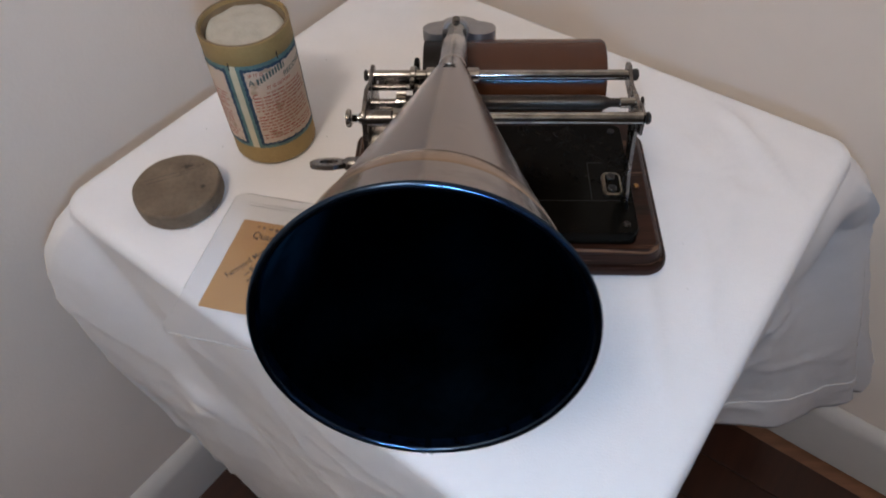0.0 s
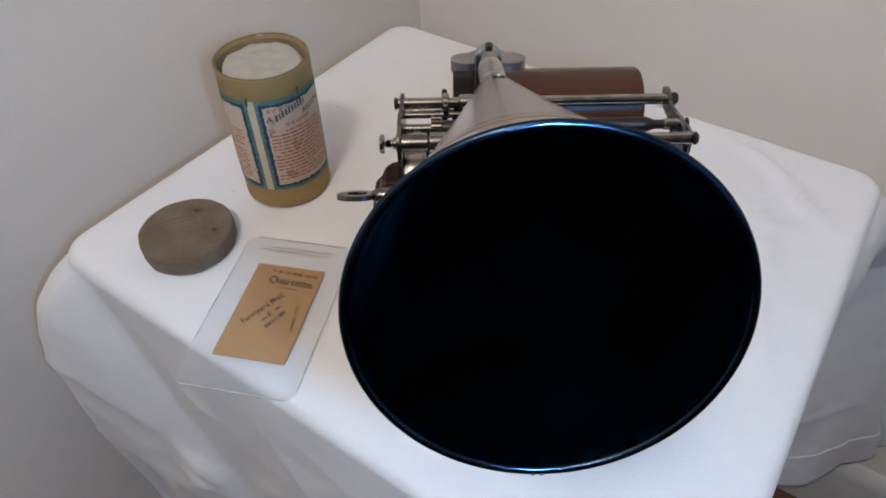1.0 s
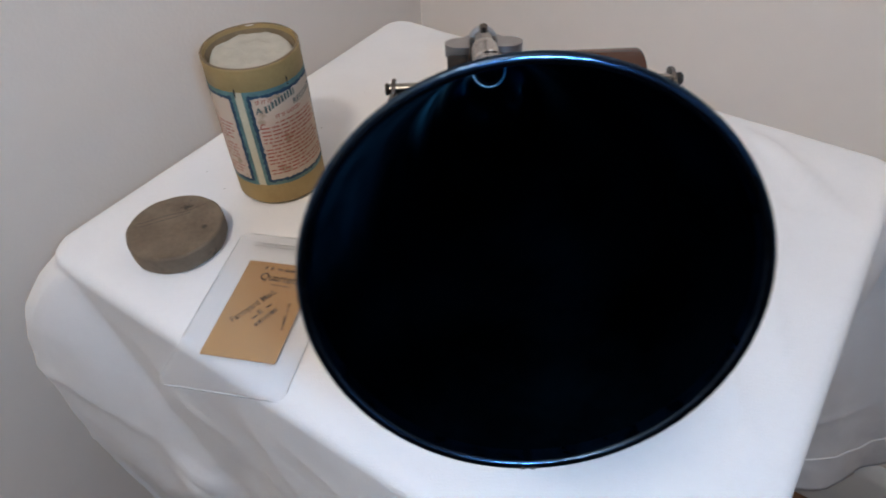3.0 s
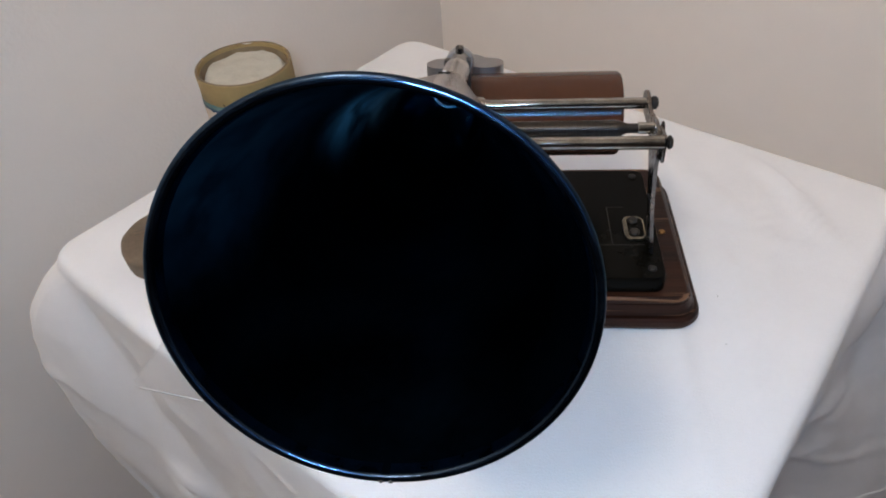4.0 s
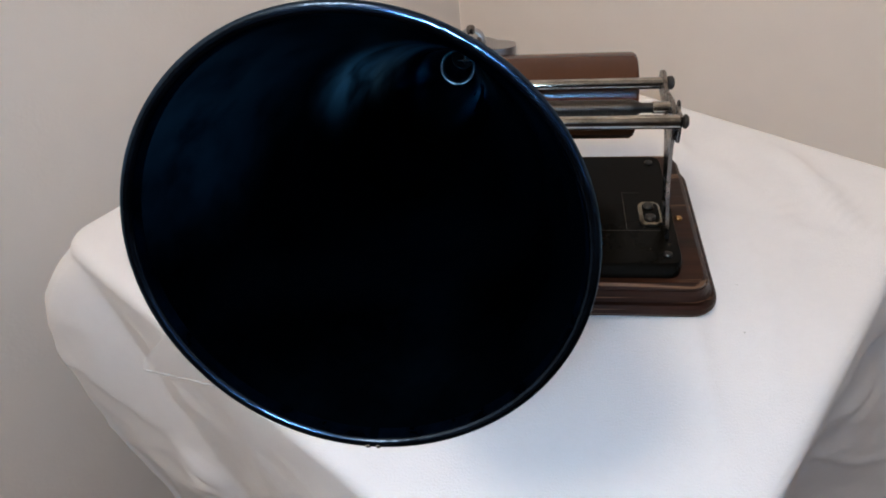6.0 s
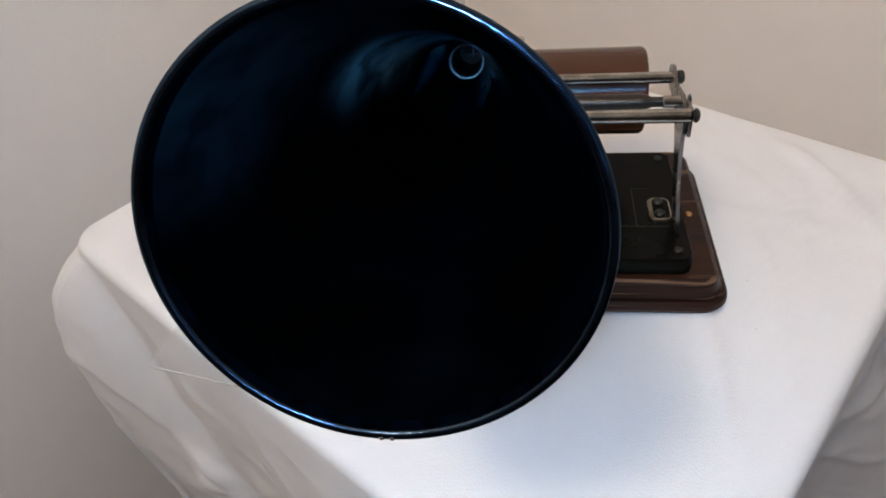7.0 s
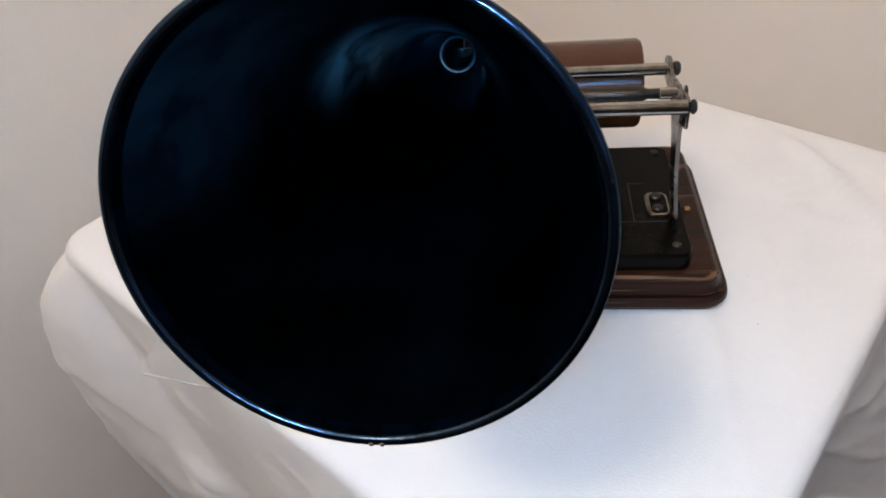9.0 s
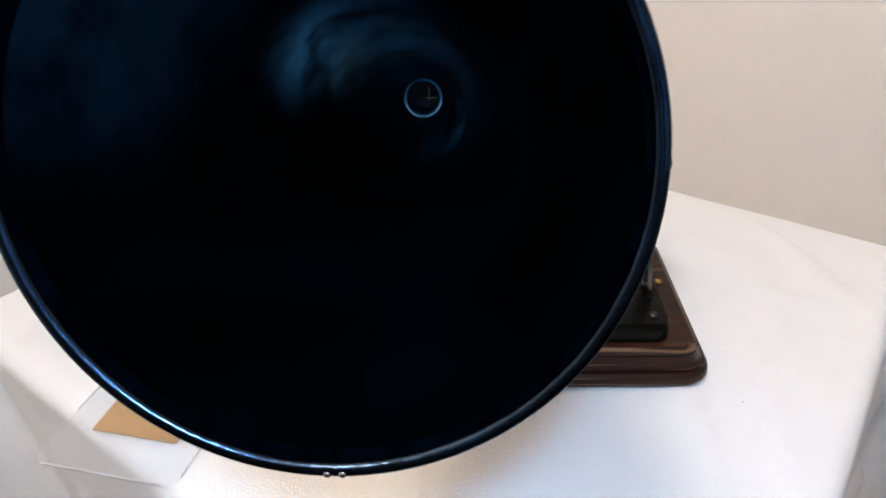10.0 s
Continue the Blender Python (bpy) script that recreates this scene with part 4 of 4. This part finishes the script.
def dent(a, h):
    return 1 + 0.010 * math.sin(3 * a + 0.4) + 0.006 * math.sin(7 * a) + 0.004 * math.sin(13 * a + 2)


lm = Matrix.Translation((LX, LY, Z0)) @ pose(0, 0, 0, 0.6, -0.5, 20)
part("lid_shell", lathe(bmesh.new(), [(0, 0.0), (LR - 0.002, 0.0), (LR - 0.0004, 0.0008), (LR, 0.003), (LR, 0.0120), (LR - 0.0005, 0.0142), (LR - 0.0016, 0.0150), (LR - 0.0030, 0.0148), (LR - 0.0042, 0.0141), (LR - 0.007, 0.0139), (0.018, 0.0138), (0, 0.0138)], lm, 72, warp=dent), LIDTOP, lid)
cr = bmesh.new()
for pts in ([(-0.026, 0.012), (-0.010, 0.0135), (0.008, 0.013), (0.024, 0.016)], [(-0.024, 0.0085), (-0.004, 0.0095), (0.012, 0.0105)]):
    for (x0, y0), (x1, y1) in zip(pts, pts[1:]):
        d = Vector((x1 - x0, y1 - y0)).normalized() * 0.00018
        cr.faces.new([cr.verts.new(lm @ Vector((x, y, 0.0147))) for x, y in ((x0 + d.y, y0 - d.x), (x1 + d.y, y1 - d.x), (x1 - d.y, y1 + d.x), (x0 - d.y, y0 + d.x))])
part("crease", cr, BLACKED, lid)

# ---------------------------------------------------------------- slip in its plastic sleeve
slv = thing("record_slip_in_sleeve", (-0.174, -0.07, TOP), "tan printed record slip in a clear plastic sleeve", "paper slip")
SA, SB, SC = Vector((-0.2310, -0.1299)), Vector((-0.1518, -0.1460)), Vector((-0.1968, -0.0008))   # near corners, far corner
ex = (SB - SA).normalized()
ey = Vector((-ex.y, ex.x))
SW, SH = (SB - SA).length, (SC - SA).dot(ey)
SM = Matrix(((ex.x, ey.x, 0, SA.x), (ex.y, ey.y, 0, SA.y), (0, 0, 1, Z0), (0, 0, 0, 1)))
PX, PY = 0.0162, 0.0254
PW, PH = 0.0500, 0.0825
sl = stack([(0, 0, SW, SH, 0.0065, 0.0002), (0, 0, SW, SH, 0.0065, 0.0006)])
sl.transform(SM)
part("sleeve_back", sl, PLASTIC, slv, "clear plastic", smooth=0).visible_shadow = False
pm = stack([(PX, PY, PX + PW, PY + PH, 0.0005, 0.0008), (PX, PY, PX + PW, PY + PH, 0.0005, 0.0011)], 1)
pm.transform(SM)
part("slip", pm, SLIP, slv, "tan paper slip", smooth=0)
sl = stack([(0, 0, SW, SH, 0.0065, 0.0018), (0, 0, SW, SH, 0.0065, 0.0022)])
sl.transform(SM)
part("sleeve_front", sl, PLASTIC, slv, "clear plastic", smooth=0).visible_shadow = False
for y, x0, x1 in ((SH - 0.0115, 0.014, SW - 0.014), (SH - 0.0085, 0.014, SW - 0.014)):
    part("slot_edge", box((x1 - x0, 0.0007, 0.0006), SM @ Matrix.Translation(((x0 + x1) / 2, y, 0.0024)), 0.0002), EDGE, slv, smooth=0)


for cx_, cy_, wx, wy in ((SW / 2, 0, SW - 0.013, 0.0006), (SW, SH / 2, 0.0006, SH - 0.013), (SW / 2, SH, SW - 0.013, 0.0004), (0, SH * 0.62, 0.0004, SH * 0.7)):
    part("sleeve_edge", box((wx, wy, 0.0009), SM @ Matrix.Translation((cx_, cy_, 0.0018)), 0.0001), EDGE, slv, smooth=0)


def writing(body, at, size, turn, mat, squash=1.0):
    cu = bpy.data.curves.new("writing", "FONT")
    cu.body, cu.size, cu.align_x, cu.offset = body, size, "CENTER", size * 0.016
    tmp = bpy.data.objects.new("writing", cu)
    me = bpy.data.meshes.new_from_object(tmp)
    me.transform(SM @ Matrix.Translation((PX + at[0], PY + at[1], 0.00125)) @ pose(0, 0, 0, 0, 0, turn) @ Matrix.Diagonal((squash, 1, 1, 1)))
    me.materials.clear()
    me.materials.append(mat)
    ob = new("writing", me)
    ob.parent = slv
    ob.matrix_parent_inverse = slv.matrix_world.inverted()
    bpy.data.objects.remove(tmp)
    return ob


def ink_bar(x, y, w, h, turn, mat):
    return part("ink_bar", box((w, h, 0.0001), SM @ Matrix.Translation((PX + x, PY + y, 0.00125)) @ pose(0, 0, 0, 0, 0, turn), 0), mat, slv, smooth=0)


def letter_bars(x0, y0, x1, y1, high, mat, seed, gap=0.3):
    """A row of thin upright strokes in place of writing that cannot be read."""
    rnd = random.Random(seed)
    d = Vector((x1 - x0, y1 - y0))
    turn = math.degrees(math.atan2(d.y, d.x))
    bm = bmesh.new()
    s = 0.0
    while s < d.length:
        w = rnd.uniform(0.00045, 0.0011)
        c = Vector((x0, y0)) + d.normalized() * (s + w / 2)
        h = high * rnd.uniform(0.65, 1.0)
        box((w, h, 0.0001), SM @ Matrix.Translation((PX + c.x, PY + c.y, 0.00125)) @ pose(0, 0, 0, 0, 0, turn), 0, bm=bm)
        if rnd.random() < 0.5:
            box((0.0014, 0.0005, 0.0001), SM @ Matrix.Translation((PX + c.x, PY + c.y, 0.00128)) @ pose(0, 0, 0, 0, 0, turn), 0, bm=bm)
        s += w + rnd.uniform(0.0003, 0.0010) + (0.0022 if rnd.random() < gap * 0.3 else 0)
    return part("ink_bar", bm, mat, slv, smooth=0)


writing("Quartette.", (0.0300, 0.0655), 0.0092, -2, INK, 0.86)
letter_bars(0.0135, 0.0772, 0.0265, 0.0765, 0.0030, INK, 1)
letter_bars(0.0285, 0.0764, 0.0350, 0.0760, 0.0030, INK, 2)
letter_bars(0.0375, 0.0760, 0.0470, 0.0755, 0.0030, INK, 3)
ink_bar(0.0300, 0.0622, 0.0135, 0.0006, -2, INK)
writing("Farmyard Med.", (0.0205, 0.0415), 0.0076, 56, INK, 0.76)
writing("E", (0.0268, 0.0372), 0.0060, 56, INK, 1.2)
ink_bar(0.0232, 0.0335, 0.0048, 0.0011, 56, INK)
ink_bar(0.0290, 0.0440, 0.0048, 0.0011, 56, INK)
letter_bars(0.0262, 0.0270, 0.0346, 0.0415, 0.0040, INK, 4, 0.0)
letter_bars(0.0445, 0.0262, 0.0434, 0.0360, 0.0026, INK, 5)
letter_bars(0.0433, 0.0370, 0.0418, 0.0490, 0.0026, FADED, 6)

# ---------------------------------------------------------------- floor
floor = thing("floor", ROOM @ Vector(((U0 + U1) / 2, (V0 + V1) / 2, 0)), "varnished reddish-brown wooden plank floor", "floor", kind="structure")
part("subfloor", box((U1 - U0 + 0.2, V1 - V0 + 0.2, 0.1), ROOM @ Matrix.Translation(((U0 + U1) / 2, (V0 + V1) / 2, -0.0600)), 0), TABLEW, floor, smooth=0)
pl = box((U1 - U0, 0.0785, 0.010), Matrix(), 0.0012, 1)
first = part("plank", pl, FLOORW, floor, smooth=0)
first.matrix_world = ROOM @ Matrix.Translation(((U0 + U1) / 2, V0 + 0.04, -0.005))
for i in range(1, 42):
    ob = new("plank", first.data)
    ob.parent, ob.matrix_parent_inverse = floor, floor.matrix_world.inverted()
    ob.matrix_world = ROOM @ Matrix.Translation(((U0 + U1) / 2, V0 + 0.04 + 0.08 * i, -0.005))
